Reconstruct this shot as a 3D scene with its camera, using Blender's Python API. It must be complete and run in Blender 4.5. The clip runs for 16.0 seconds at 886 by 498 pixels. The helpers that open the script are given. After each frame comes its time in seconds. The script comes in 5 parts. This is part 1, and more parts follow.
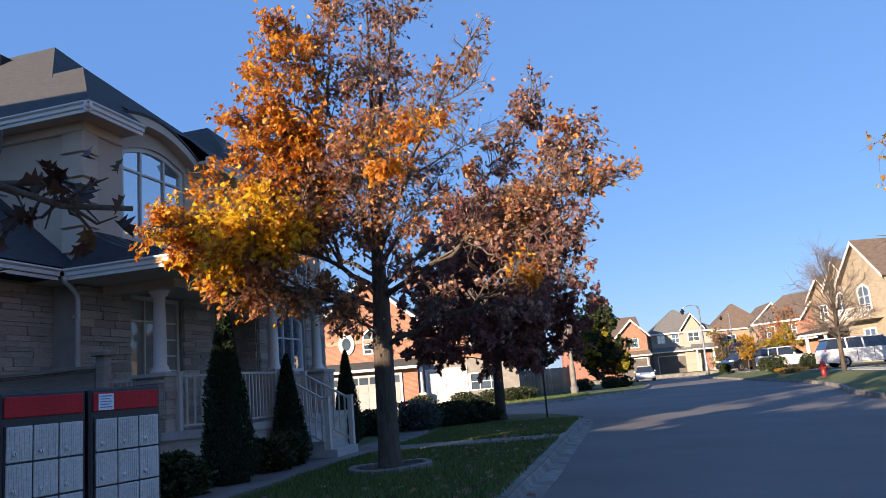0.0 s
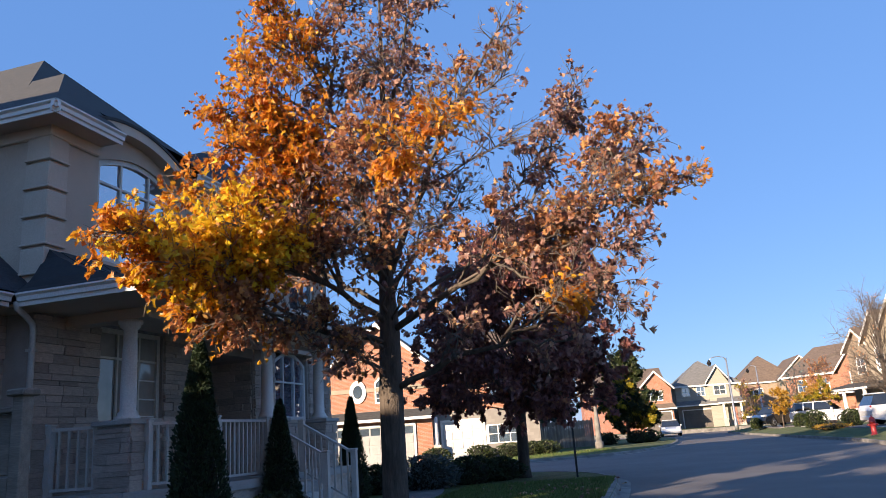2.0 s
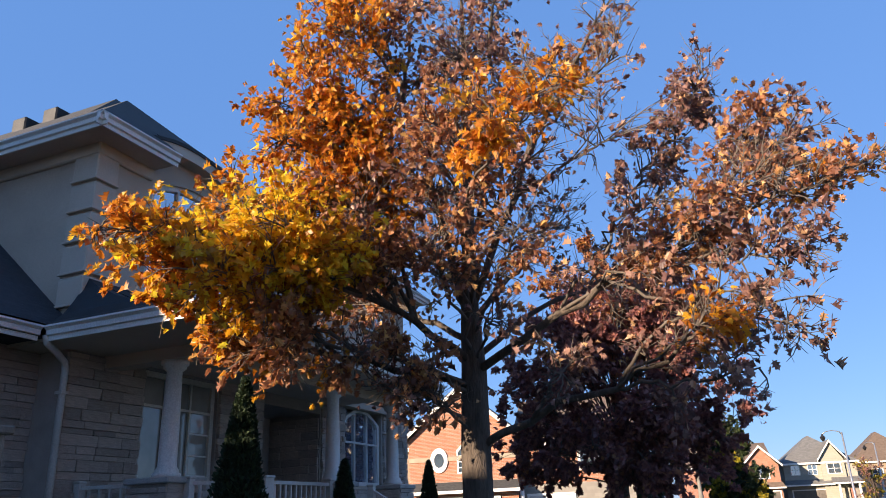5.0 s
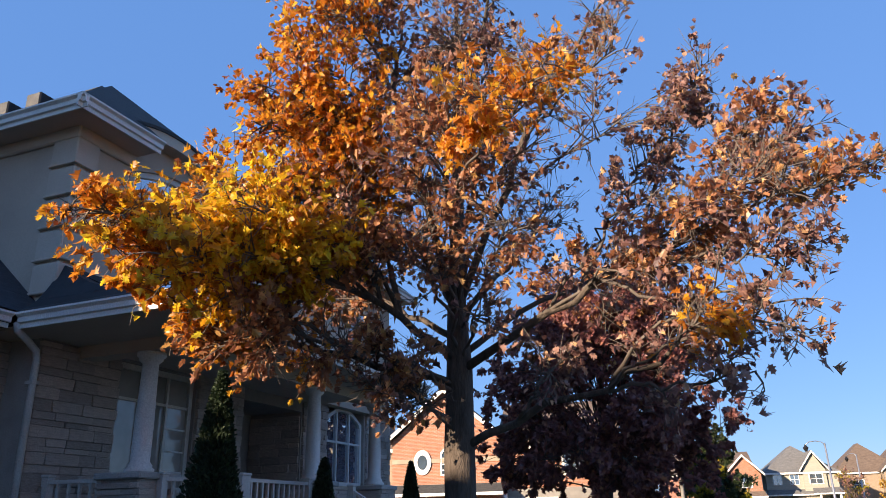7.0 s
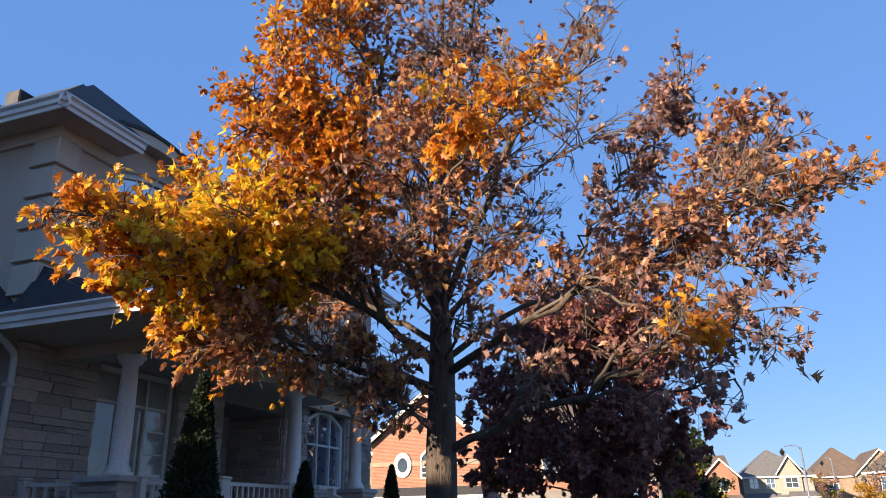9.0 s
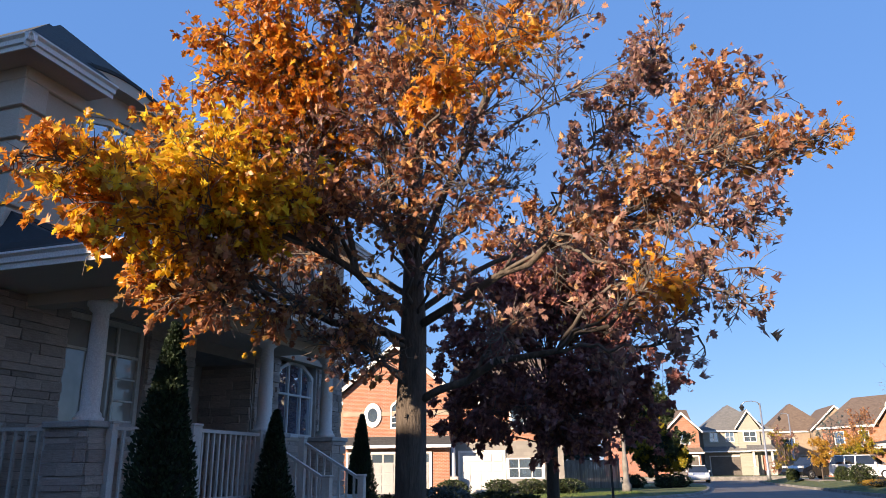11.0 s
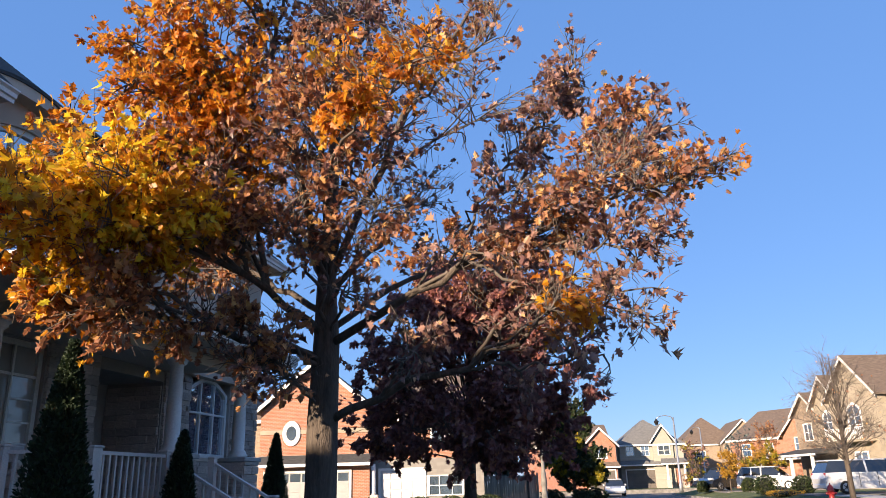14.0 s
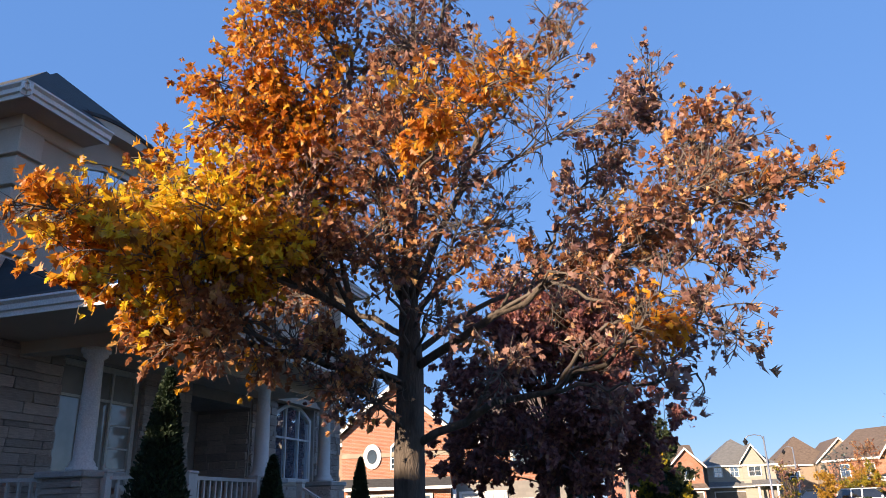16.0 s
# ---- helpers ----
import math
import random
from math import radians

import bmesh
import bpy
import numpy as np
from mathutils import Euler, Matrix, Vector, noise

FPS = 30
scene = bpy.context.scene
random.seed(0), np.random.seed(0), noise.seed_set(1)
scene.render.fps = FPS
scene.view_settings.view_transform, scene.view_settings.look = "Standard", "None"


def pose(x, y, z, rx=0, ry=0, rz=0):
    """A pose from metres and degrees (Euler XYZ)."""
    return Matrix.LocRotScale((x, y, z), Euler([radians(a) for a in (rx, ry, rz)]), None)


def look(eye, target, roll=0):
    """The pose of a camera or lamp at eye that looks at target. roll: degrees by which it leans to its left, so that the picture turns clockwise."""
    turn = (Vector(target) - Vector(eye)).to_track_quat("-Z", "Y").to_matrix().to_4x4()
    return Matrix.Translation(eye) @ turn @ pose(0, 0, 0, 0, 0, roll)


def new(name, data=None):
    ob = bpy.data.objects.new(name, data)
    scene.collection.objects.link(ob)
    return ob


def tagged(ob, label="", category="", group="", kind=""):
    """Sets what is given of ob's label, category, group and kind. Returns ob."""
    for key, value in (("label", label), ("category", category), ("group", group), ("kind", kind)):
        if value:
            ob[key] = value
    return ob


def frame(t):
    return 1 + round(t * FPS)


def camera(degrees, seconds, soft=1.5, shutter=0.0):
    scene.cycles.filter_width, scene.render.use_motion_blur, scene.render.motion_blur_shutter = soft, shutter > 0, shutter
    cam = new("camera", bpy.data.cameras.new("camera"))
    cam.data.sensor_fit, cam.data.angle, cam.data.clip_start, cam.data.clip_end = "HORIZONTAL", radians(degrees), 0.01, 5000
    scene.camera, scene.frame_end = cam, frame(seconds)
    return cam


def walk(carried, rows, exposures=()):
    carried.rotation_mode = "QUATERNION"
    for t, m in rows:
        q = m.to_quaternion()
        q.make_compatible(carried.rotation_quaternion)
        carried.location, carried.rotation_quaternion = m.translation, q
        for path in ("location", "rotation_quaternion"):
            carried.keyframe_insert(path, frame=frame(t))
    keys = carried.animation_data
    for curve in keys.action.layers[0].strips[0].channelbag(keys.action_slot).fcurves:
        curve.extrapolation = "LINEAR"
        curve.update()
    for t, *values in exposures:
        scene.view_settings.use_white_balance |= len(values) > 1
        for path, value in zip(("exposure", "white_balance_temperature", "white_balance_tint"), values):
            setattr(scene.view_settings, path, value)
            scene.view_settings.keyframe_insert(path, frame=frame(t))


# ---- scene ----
cam = camera(61.6, 16.0, soft=0.5)
PATH = [
    (0, (1.011, 0.583, 1.376), (0.929, 2.548, 1.735), -4.9),
    (0.5, (0.922, 1.123, 1.353), (0.852, 3.09, 1.708), -5.2),
    (1, (0.93, 1.643, 1.356), (0.866, 3.608, 1.725), -5.1),
    (1.5, (0.853, 2.161, 1.37), (0.775, 4.116, 1.784), -4.7),
    (2, (0.819, 2.643, 1.417), (0.705, 4.578, 1.908), -4.1),
    (2.5, (0.777, 3.078, 1.467), (0.604, 4.985, 2.042), -3.5),
    (3, (0.694, 3.466, 1.482), (0.467, 5.351, 2.112), -3.2),
    (3.5, (0.66, 3.816, 1.42), (0.393, 5.685, 2.079), -3.1),
    (4, (0.602, 4.126, 1.389), (0.306, 5.987, 2.059), -3.2),
    (6.5, (0.47, 4.884, 1.395), (0.156, 6.738, 2.077), -1.3),
    (7, (0.48, 4.863, 1.392), (0.193, 6.72, 2.075), -1.3),
    (7.5, (0.499, 4.851, 1.422), (0.229, 6.704, 2.123), -1.4),
    (8, (0.514, 4.831, 1.422), (0.255, 6.679, 2.142), -1.5),
    (8.5, (0.495, 4.816, 1.416), (0.243, 6.665, 2.135), -1.4),
    (9, (0.467, 4.829, 1.413), (0.228, 6.692, 2.101), -1.2),
    (11.5, (0.471, 4.785, 1.401), (0.34, 6.701, 1.96), -0.4),
    (12, (0.512, 4.836, 1.425), (0.451, 6.756, 1.981), -0.5),
    (12.5, (0.515, 4.794, 1.401), (0.53, 6.713, 1.964), -1.0),
    (13, (0.531, 4.824, 1.426), (0.588, 6.741, 1.994), -1.3),
    (13.5, (0.549, 4.812, 1.408), (0.611, 6.723, 1.994), -1.6),
    (14, (0.581, 4.806, 1.421), (0.608, 6.712, 2.027), -1.6),
    (14.5, (0.601, 4.804, 1.437), (0.579, 6.702, 2.066), -1.6),
    (15, (0.565, 4.782, 1.44), (0.487, 6.673, 2.087), -1.5),
    (15.5, (0.533, 4.79, 1.442), (0.406, 6.674, 2.101), -1.6),
    (16, (0.492, 4.795, 1.436), (0.329, 6.674, 2.1), -1.7),
]
walk(cam, [(t, look(eye, target, roll)) for t, eye, target, roll in PATH], [(0, 1.58, 6750, 15), (16, 1.58, 6750, 15)])

# ---- light ----
SUN_AZ = radians(42)      # how far the sun stands to the left of straight behind the walk
SUN_EL = radians(13.2)
sun_dir = Vector((-math.sin(SUN_AZ) * math.cos(SUN_EL), -math.cos(SUN_AZ) * math.cos(SUN_EL), math.sin(SUN_EL)))
world = bpy.data.worlds.new("sky")
world.use_nodes = True
scene.world = world
wn = world.node_tree.nodes
sky = wn.new("ShaderNodeTexSky")
sky.sky_type = "NISHITA"
sky.sun_disc = False
sky.sun_elevation = SUN_EL
sky.sun_rotation = math.atan2(sun_dir.x, sun_dir.y)
sky.air_density, sky.dust_density, sky.ozone_density = 0.9, 0.15, 3.0
wn["Background"].inputs["Strength"].default_value = 0.096
clear = wn.new("ShaderNodeMix")      # a clear, even blue evens out the sky towards the horizon
clear.data_type = "RGBA"
clear.inputs[0].default_value = 0.76
clear.inputs[7].default_value = (0.46, 1.2, 2.92, 1)
world.node_tree.links.new(sky.outputs["Color"], clear.inputs[6])
world.node_tree.links.new(clear.outputs[2], wn["Background"].inputs["Color"])
sun = new("sun", bpy.data.lights.new("sun", "SUN"))
sun.data.energy, sun.data.angle, sun.data.color = 4.2, radians(0.6), (1.0, 0.83, 0.62)
sun.matrix_world = look(sun_dir * 60, (0, 0, 0))


# ---- materials ----
def material(name):
    m = bpy.data.materials.new(name)
    m.use_nodes = True
    nt = m.node_tree
    return m, nt, nt.nodes["Principled BSDF"]


def link(nt, a, b):
    nt.links.new(a, b)


def ramp(nt, fac, stops):
    r = nt.nodes.new("ShaderNodeValToRGB")
    while len(r.color_ramp.elements) < len(stops):
        r.color_ramp.elements.new(0.5)
    for e, (p, c) in zip(r.color_ramp.elements, stops):
        e.position, e.color = p, (*c, 1)
    link(nt, fac, r.inputs["Fac"])
    return r.outputs["Color"]


def noise_tex(nt, scale, detail=4.0, stretch=None, rough=0.6):
    co = nt.nodes.new("ShaderNodeTexCoord")
    n = nt.nodes.new("ShaderNodeTexNoise")
    n.inputs["Scale"].default_value, n.inputs["Detail"].default_value, n.inputs["Roughness"].default_value = scale, detail, rough
    if stretch:
        mp = nt.nodes.new("ShaderNodeMapping")
        mp.inputs["Scale"].default_value = stretch
        link(nt, co.outputs["Object"], mp.inputs["Vector"])
        link(nt, mp.outputs["Vector"], n.inputs["Vector"])
    else:
        link(nt, co.outputs["Object"], n.inputs["Vector"])
    return n.outputs["Fac"]


def mixc(nt, fac, a, b, mode="MIX"):
    m = nt.nodes.new("ShaderNodeMix")
    m.data_type, m.blend_type = "RGBA", mode
    for sock, v in ((m.inputs[0], fac), (m.inputs[6], a), (m.inputs[7], b)):
        if isinstance(v, (int, float)):
            sock.default_value = v
        elif isinstance(v, tuple):
            sock.default_value = (*v, 1)
        else:
            link(nt, v, sock)
    return m.outputs[2]


def bump(nt, bsdf, height, strength=0.3, dist=0.02):
    b = nt.nodes.new("ShaderNodeBump")
    b.inputs["Strength"].default_value, b.inputs["Distance"].default_value = strength, dist
    link(nt, height, b.inputs["Height"])
    link(nt, b.outputs["Normal"], bsdf.inputs["Normal"])


def surface(name, dark, light, scale=3.0, fine=40.0, rough=0.8, metal=0.0, relief=0.25, stretch=None, pieces=0.0, spec=0.5):
    """Two scales of mottling between a dark and a light tone, with a fine relief; pieces: how far single objects differ."""
    m, nt, b = material(name)
    coarse, grain = noise_tex(nt, scale, 4, stretch), noise_tex(nt, fine, 3, stretch)
    col = ramp(nt, coarse, ((0.3, dark), (0.7, light)))
    g = ramp(nt, grain, ((0.3, (0.72, 0.72, 0.72)), (0.7, (1.12, 1.12, 1.12))))
    col = mixc(nt, 0.8, col, g, "MULTIPLY")
    if pieces:
        info = nt.nodes.new("ShaderNodeObjectInfo")
        v = ramp(nt, info.outputs["Random"], ((0.0, (1 - pieces,) * 3), (1.0, (1 + pieces * 0.6,) * 3)))
        col = mixc(nt, 1.0, col, v, "MULTIPLY")
    link(nt, col, b.inputs["Base Color"])
    b.inputs["Roughness"].default_value, b.inputs["Metallic"].default_value = rough, metal
    b.inputs["Specular IOR Level"].default_value = spec
    bump(nt, b, grain, relief)
    return m


def foliage_mat(name, stops, glow=0.45, rough=0.4):
    """Leaves: each one its own tone, letting some light through."""
    m, nt, b = material(name)
    geo = nt.nodes.new("ShaderNodeNewGeometry")
    col = ramp(nt, geo.outputs["Random Per Island"], stops)
    vein = noise_tex(nt, 30, 2)
    col = mixc(nt, 0.5, col, ramp(nt, vein, ((0.3, (0.75, 0.72, 0.7)), (0.7, (1.1, 1.1, 1.1)))), "MULTIPLY")
    link(nt, col, b.inputs["Base Color"])
    b.inputs["Roughness"].default_value = rough
    b.inputs["Specular IOR Level"].default_value = 0.5
    tr = nt.nodes.new("ShaderNodeBsdfTranslucent")
    link(nt, col, tr.inputs["Color"])
    mx = nt.nodes.new("ShaderNodeMixShader")
    mx.inputs[0].default_value = glow
    out = nt.nodes["Material Output"]
    link(nt, b.outputs[0], mx.inputs[1])
    link(nt, tr.outputs[0], mx.inputs[2])
    link(nt, mx.outputs[0], out.inputs["Surface"])
    return m


def brick_mat(name, a, b_col, mortar, bw=0.22, bh=0.075):
    """Brickwork too far off to tell its pieces apart."""
    m, nt, b = material(name)
    co = nt.nodes.new("ShaderNodeTexCoord")
    sep = nt.nodes.new("ShaderNodeSeparateXYZ")
    link(nt, co.outputs["Object"], sep.inputs[0])
    add = nt.nodes.new("ShaderNodeMath")
    link(nt, sep.outputs["X"], add.inputs[0]), link(nt, sep.outputs["Y"], add.inputs[1])
    cmb = nt.nodes.new("ShaderNodeCombineXYZ")
    link(nt, add.outputs[0], cmb.inputs["X"]), link(nt, sep.outputs["Z"], cmb.inputs["Y"])
    br = nt.nodes.new("ShaderNodeTexBrick")
    link(nt, cmb.outputs[0], br.inputs["Vector"])
    for k, v in (("Color1", a), ("Color2", b_col), ("Mortar", mortar)):
        br.inputs[k].default_value = (*v, 1)
    br.inputs["Scale"].default_value, br.inputs["Brick Width"].default_value, br.inputs["Row Height"].default_value = 1, bw, bh
    br.inputs["Mortar Size"].default_value = 0.008
    n = noise_tex(nt, 1.3)
    col = mixc(nt, 0.6, br.outputs["Color"], ramp(nt, n, ((0.3, (0.75, 0.75, 0.75)), (0.7, (1.1, 1.1, 1.1)))), "MULTIPLY")
    link(nt, col, b.inputs["Base Color"])
    b.inputs["Roughness"].default_value = 0.85
    bump(nt, b, br.outputs["Fac"], -0.3, 0.01)
    return m


def glass_mat(name, tint=(0.05, 0.07, 0.09), ior=2.2, coat=0.6):
    m, nt, b = material(name)
    n = noise_tex(nt, 0.8)
    link(nt, ramp(nt, n, ((0.35, tint), (0.65, tuple(c * 1.8 for c in tint)))), b.inputs["Base Color"])
    b.inputs["Roughness"].default_value = 0.03
    b.inputs["IOR"].default_value = ior
    b.inputs["Specular IOR Level"].default_value = 1.0
    b.inputs["Coat Weight"].default_value = coat
    b.inputs["Coat Roughness"].default_value = 0.02
    return m


STUCCO = surface("stucco", (0.47, 0.365, 0.28), (0.56, 0.445, 0.345), 0.9, 90, 0.9, relief=0.15)
STUCCO_TRIM = surface("stucco_trim", (0.53, 0.425, 0.33), (0.61, 0.50, 0.395), 1.5, 80, 0.85, relief=0.1)
STONE = surface("ledge_stone", (0.46, 0.38, 0.32), (0.68, 0.57, 0.49), 5.0, 35, 0.9, relief=0.7, stretch=(1, 1, 3.0), pieces=0.28)
MORTAR = surface("mortar", (0.34, 0.29, 0.25), (0.43, 0.37, 0.33), 4, 60, 0.95)
CONCRETE = surface("concrete", (0.36, 0.35, 0.33), (0.50, 0.48, 0.45), 1.2, 60, 0.9, relief=0.3)
KERB = surface("kerb_concrete", (0.12, 0.112, 0.102), (0.30, 0.28, 0.25), 2.4, 45, 0.9, relief=0.4, pieces=0.12)
PAVER = surface("grey_pavers", (0.13, 0.12, 0.11), (0.22, 0.205, 0.19), 1.5, 40, 0.9, relief=0.4, pieces=0.2)
WHITE = surface("white_paint", (0.70, 0.68, 0.64), (0.80, 0.78, 0.74), 2, 50, 0.5, relief=0.05)
RAIL = surface("rail_paint", (0.50, 0.47, 0.43), (0.62, 0.59, 0.55), 3, 60, 0.45, relief=0.05)
SHINGLE = surface("shingles", (0.03, 0.031, 0.032), (0.068, 0.068, 0.066), 6, 22, 0.9, relief=0.6, stretch=(1, 1, 5))
# darker copy of the shingles, with the wing roof's shade in its colour
SHADED_SHINGLE = surface("shaded_shingles", (0.026, 0.028, 0.033), (0.05, 0.053, 0.06), 6, 28, 0.9, relief=0.6, stretch=(1, 1, 5))
METAL_ROOF = surface("dark_metal_roof", (0.016, 0.017, 0.02), (0.032, 0.034, 0.038), 2, 30, 0.55, relief=0.05, spec=0.3)
BROWN_SHINGLE = surface("brown_shingles", (0.10, 0.07, 0.05), (0.19, 0.14, 0.105), 3, 14, 0.9, relief=0.6, stretch=(1, 1, 5))
GREY_SHINGLE = surface("grey_shingles", (0.11, 0.11, 0.105), (0.20, 0.195, 0.185), 3, 14, 0.9, relief=0.6, stretch=(1, 1, 5))
GLASS = glass_mat("window_glass")
SKY_GLASS = glass_mat("upper_window_glass", (0.10, 0.13, 0.17), 3.0, 0.8)
CURTAIN_GLASS = glass_mat("curtained_window_glass", (0.22, 0.205, 0.185), 1.4, 0.0)
DARK_DOOR = surface("dark_door_paint", (0.012, 0.012, 0.014), (0.022, 0.021, 0.022), 2, 30, 0.4)
BARK = surface("bark", (0.055, 0.042, 0.033), (0.135, 0.105, 0.082), 4.5, 24, 0.95, relief=1.0, stretch=(3, 3, 0.6))
TWIG = surface("twig_bark", (0.07, 0.055, 0.045), (0.16, 0.128, 0.104), 6, 40, 0.85, relief=0.4)
BARK_DARK = surface("dark_bark", (0.05, 0.04, 0.033), (0.11, 0.09, 0.07), 4, 26, 0.95, relief=0.8, stretch=(3, 3, 0.6))
SOIL = surface("soil", (0.05, 0.037, 0.026), (0.11, 0.085, 0.06), 3, 40, 1.0, relief=0.9)
ASPHALT = surface("asphalt", (0.115, 0.106, 0.100), (0.165, 0.153, 0.144), 0.35, 45, 0.85, relief=0.35)
GRASS_BED = surface("grass_bed", (0.05, 0.075, 0.018), (0.115, 0.14, 0.042), 1.1, 50, 1.0, relief=0.9)
WOOD_FENCE = surface("weathered_wood", (0.18, 0.15, 0.12), (0.31, 0.265, 0.22), 2, 30, 0.9, relief=0.5, stretch=(4, 4, 0.4), pieces=0.25)
BROWN_WOOD = surface("brown_stained_wood", (0.18, 0.135, 0.105), (0.30, 0.235, 0.185), 2, 30, 0.85, relief=0.4, stretch=(0.4, 4, 4), pieces=0.2)
BLACK_METAL = surface("black_metal", (0.02, 0.02, 0.021), (0.045, 0.045, 0.045), 4, 60, 0.5, metal=0.6)
GREY_METAL = surface("galvanised_metal", (0.36, 0.37, 0.38), (0.50, 0.51, 0.52), 3, 60, 0.45, metal=0.7)
MAIL_GREY = surface("mailbox_grey", (0.45, 0.425, 0.415), (0.57, 0.54, 0.53), 2.5, 60, 0.5, metal=0.2, relief=0.05)
MAIL_RED = surface("mailbox_red", (0.40, 0.012, 0.018), (0.50, 0.02, 0.026), 3, 60, 0.6, relief=0.05, spec=0.25)
MAIL_BLACK = surface("mailbox_frame", (0.018, 0.016, 0.018), (0.035, 0.03, 0.034), 3, 60, 0.5)
LABEL_PAPER = surface("label_paper", (0.62, 0.66, 0.74), (0.74, 0.77, 0.83), 5, 80, 0.6)
LABEL_INK = surface("label_ink", (0.12, 0.16, 0.3), (0.2, 0.25, 0.4), 5, 80, 0.6)
BRASS = surface("worn_lock_metal", (0.66, 0.65, 0.62), (0.78, 0.77, 0.74), 5, 60, 0.35, metal=0.5)


# ---- building blocks ----
def box(bm, x0, x1, y0, y1, z0, z1):
    v = [bm.verts.new(p) for p in ((x0, y0, z0), (x1, y0, z0), (x1, y1, z0), (x0, y1, z0), (x0, y0, z1), (x1, y0, z1), (x1, y1, z1), (x0, y1, z1))]
    for f in ((3, 2, 1, 0), (4, 5, 6, 7), (0, 1, 5, 4), (1, 2, 6, 5), (2, 3, 7, 6), (3, 0, 4, 7)):
        bm.faces.new([v[i] for i in f])


def rbox(bm, x0, x1, y0, y1, z0, z1, r=0.01):
    """A box with its edges taken off."""
    b2 = bmesh.new()
    box(b2, x0, x1, y0, y1, z0, z1)
    bmesh.ops.bevel(b2, geom=b2.edges[:], offset=r, segments=1, affect="EDGES")
    me = bpy.data.meshes.new("tmp")
    b2.to_mesh(me), b2.free()
    bm.from_mesh(me)
    bpy.data.meshes.remove(me)


def tube(bm, points, radii, seg=8, cap=True):
    """A round bar through points with a radius at each."""
    pts = [Vector(p) for p in points]
    rings, side = [], None
    for i, p in enumerate(pts):
        d = (pts[min(i + 1, len(pts) - 1)] - pts[max(i - 1, 0)]).normalized()
        if side is None:
            side = d.orthogonal().normalized()
        side = (side - d * side.dot(d)).normalized()
        up = d.cross(side)
        rings.append([bm.verts.new(p + float(radii[i]) * (side * math.cos(a) + up * math.sin(a))) for a in (2 * math.pi * k / seg for k in range(seg))])
    for a, b in zip(rings, rings[1:]):
        for k in range(seg):
            bm.faces.new((a[k], a[(k + 1) % seg], b[(k + 1) % seg], b[k]))
    if cap:
        bm.faces.new(rings[0][::-1]), bm.faces.new(rings[-1])


def slab(bm, outline, z0, z1):
    """A flat outline (x, y) given thickness."""
    lo, hi = [bm.verts.new((x, y, z0)) for x, y in outline], [bm.verts.new((x, y, z1)) for x, y in outline]
    n = len(outline)
    bm.faces.new(hi), bm.faces.new(lo[::-1])
    for i in range(n):
        bm.faces.new((lo[i], lo[(i + 1) % n], hi[(i + 1) % n], hi[i]))
    bmesh.ops.recalc_face_normals(bm, faces=bm.faces[:])


def wall_slab(bm, outline, n0, n1):
    """An outline in (y, z) made thick along x."""
    a, b = [bm.verts.new((n0, y, z)) for y, z in outline], [bm.verts.new((n1, y, z)) for y, z in outline]
    k = len(outline)
    bm.faces.new(a), bm.faces.new(b[::-1])
    for i in range(k):
        bm.faces.new((a[i], a[(i + 1) % k], b[(i + 1) % k], b[i]))
    bmesh.ops.recalc_face_normals(bm, faces=bm.faces[:])


def poly(bm, *pts):
    bm.faces.new([bm.verts.new(p) for p in pts])


def thing(name, m, label, category, group="", kind=""):
    ob = new(name)
    ob.matrix_world = m
    return tagged(ob, label, category, group, kind)


def part(name, bm, mat, parent, label="", smooth=False):
    me = bpy.data.meshes.new(name)
    bm.to_mesh(me), bm.free()
    return mesh_part(name, me, mat, parent, label, smooth)


def mesh_part(name, me, mat, parent, label="", smooth=False):
    if smooth:
        me.shade_smooth()
    if not me.materials:
        me.materials.append(mat)
    ob = new(name, me)
    ob.parent = parent
    if label:
        ob["label"] = label
    return ob


def solo(name, bm, mat, label, category, group="", kind="", smooth=False):
    return tagged(part(name, bm, mat, None, "", smooth), label, category, group, kind)


def boxpart(name, dims, mat, parent, label="", r=0.0):
    bm = bmesh.new()
    if r:
        rbox(bm, *dims, r)
    else:
        box(bm, *dims)
    return part(name, bm, mat, parent, label)


def curve_points(pts, step):
    """Points at even steps along a smooth line through pts (x, y)."""
    out = []
    p = [Vector((*q, 0)) for q in pts]
    p = [2 * p[0] - p[1]] + p + [2 * p[-1] - p[-2]]
    for i in range(1, len(p) - 2):
        n = max(2, int((p[i + 1] - p[i]).length / step))
        for k in range(n):
            t = k / n
            a, b, c, d = p[i - 1], p[i], p[i + 1], p[i + 2]
            out.append(0.5 * (2 * b + (c - a) * t + (2 * a - 5 * b + 4 * c - d) * t * t + (3 * b - a - 3 * c + d) * t ** 3))
    return out + [p[-2]]


# ---- ground, road, kerbs and lawns ----
LAWN_Z = 0.13
bm = bmesh.new()
poly(bm, (-900, -900, -0.06), (900, -900, -0.06), (900, 1500, -0.06), (-900, 1500, -0.06))
solo("ground", bm, GRASS_BED, "open grassy ground reaching the horizon", "ground", kind="structure")
bm = bmesh.new()
bmesh.ops.create_grid(bm, x_segments=40, y_segments=50, size=1.0)
for v in bm.verts:
    v.co = Vector((v.co.x * 75 + 5, v.co.y * 95 + 50, 0))
solo("road", bm, ASPHALT, "grey asphalt residential street, worn and patched", "road", kind="structure")

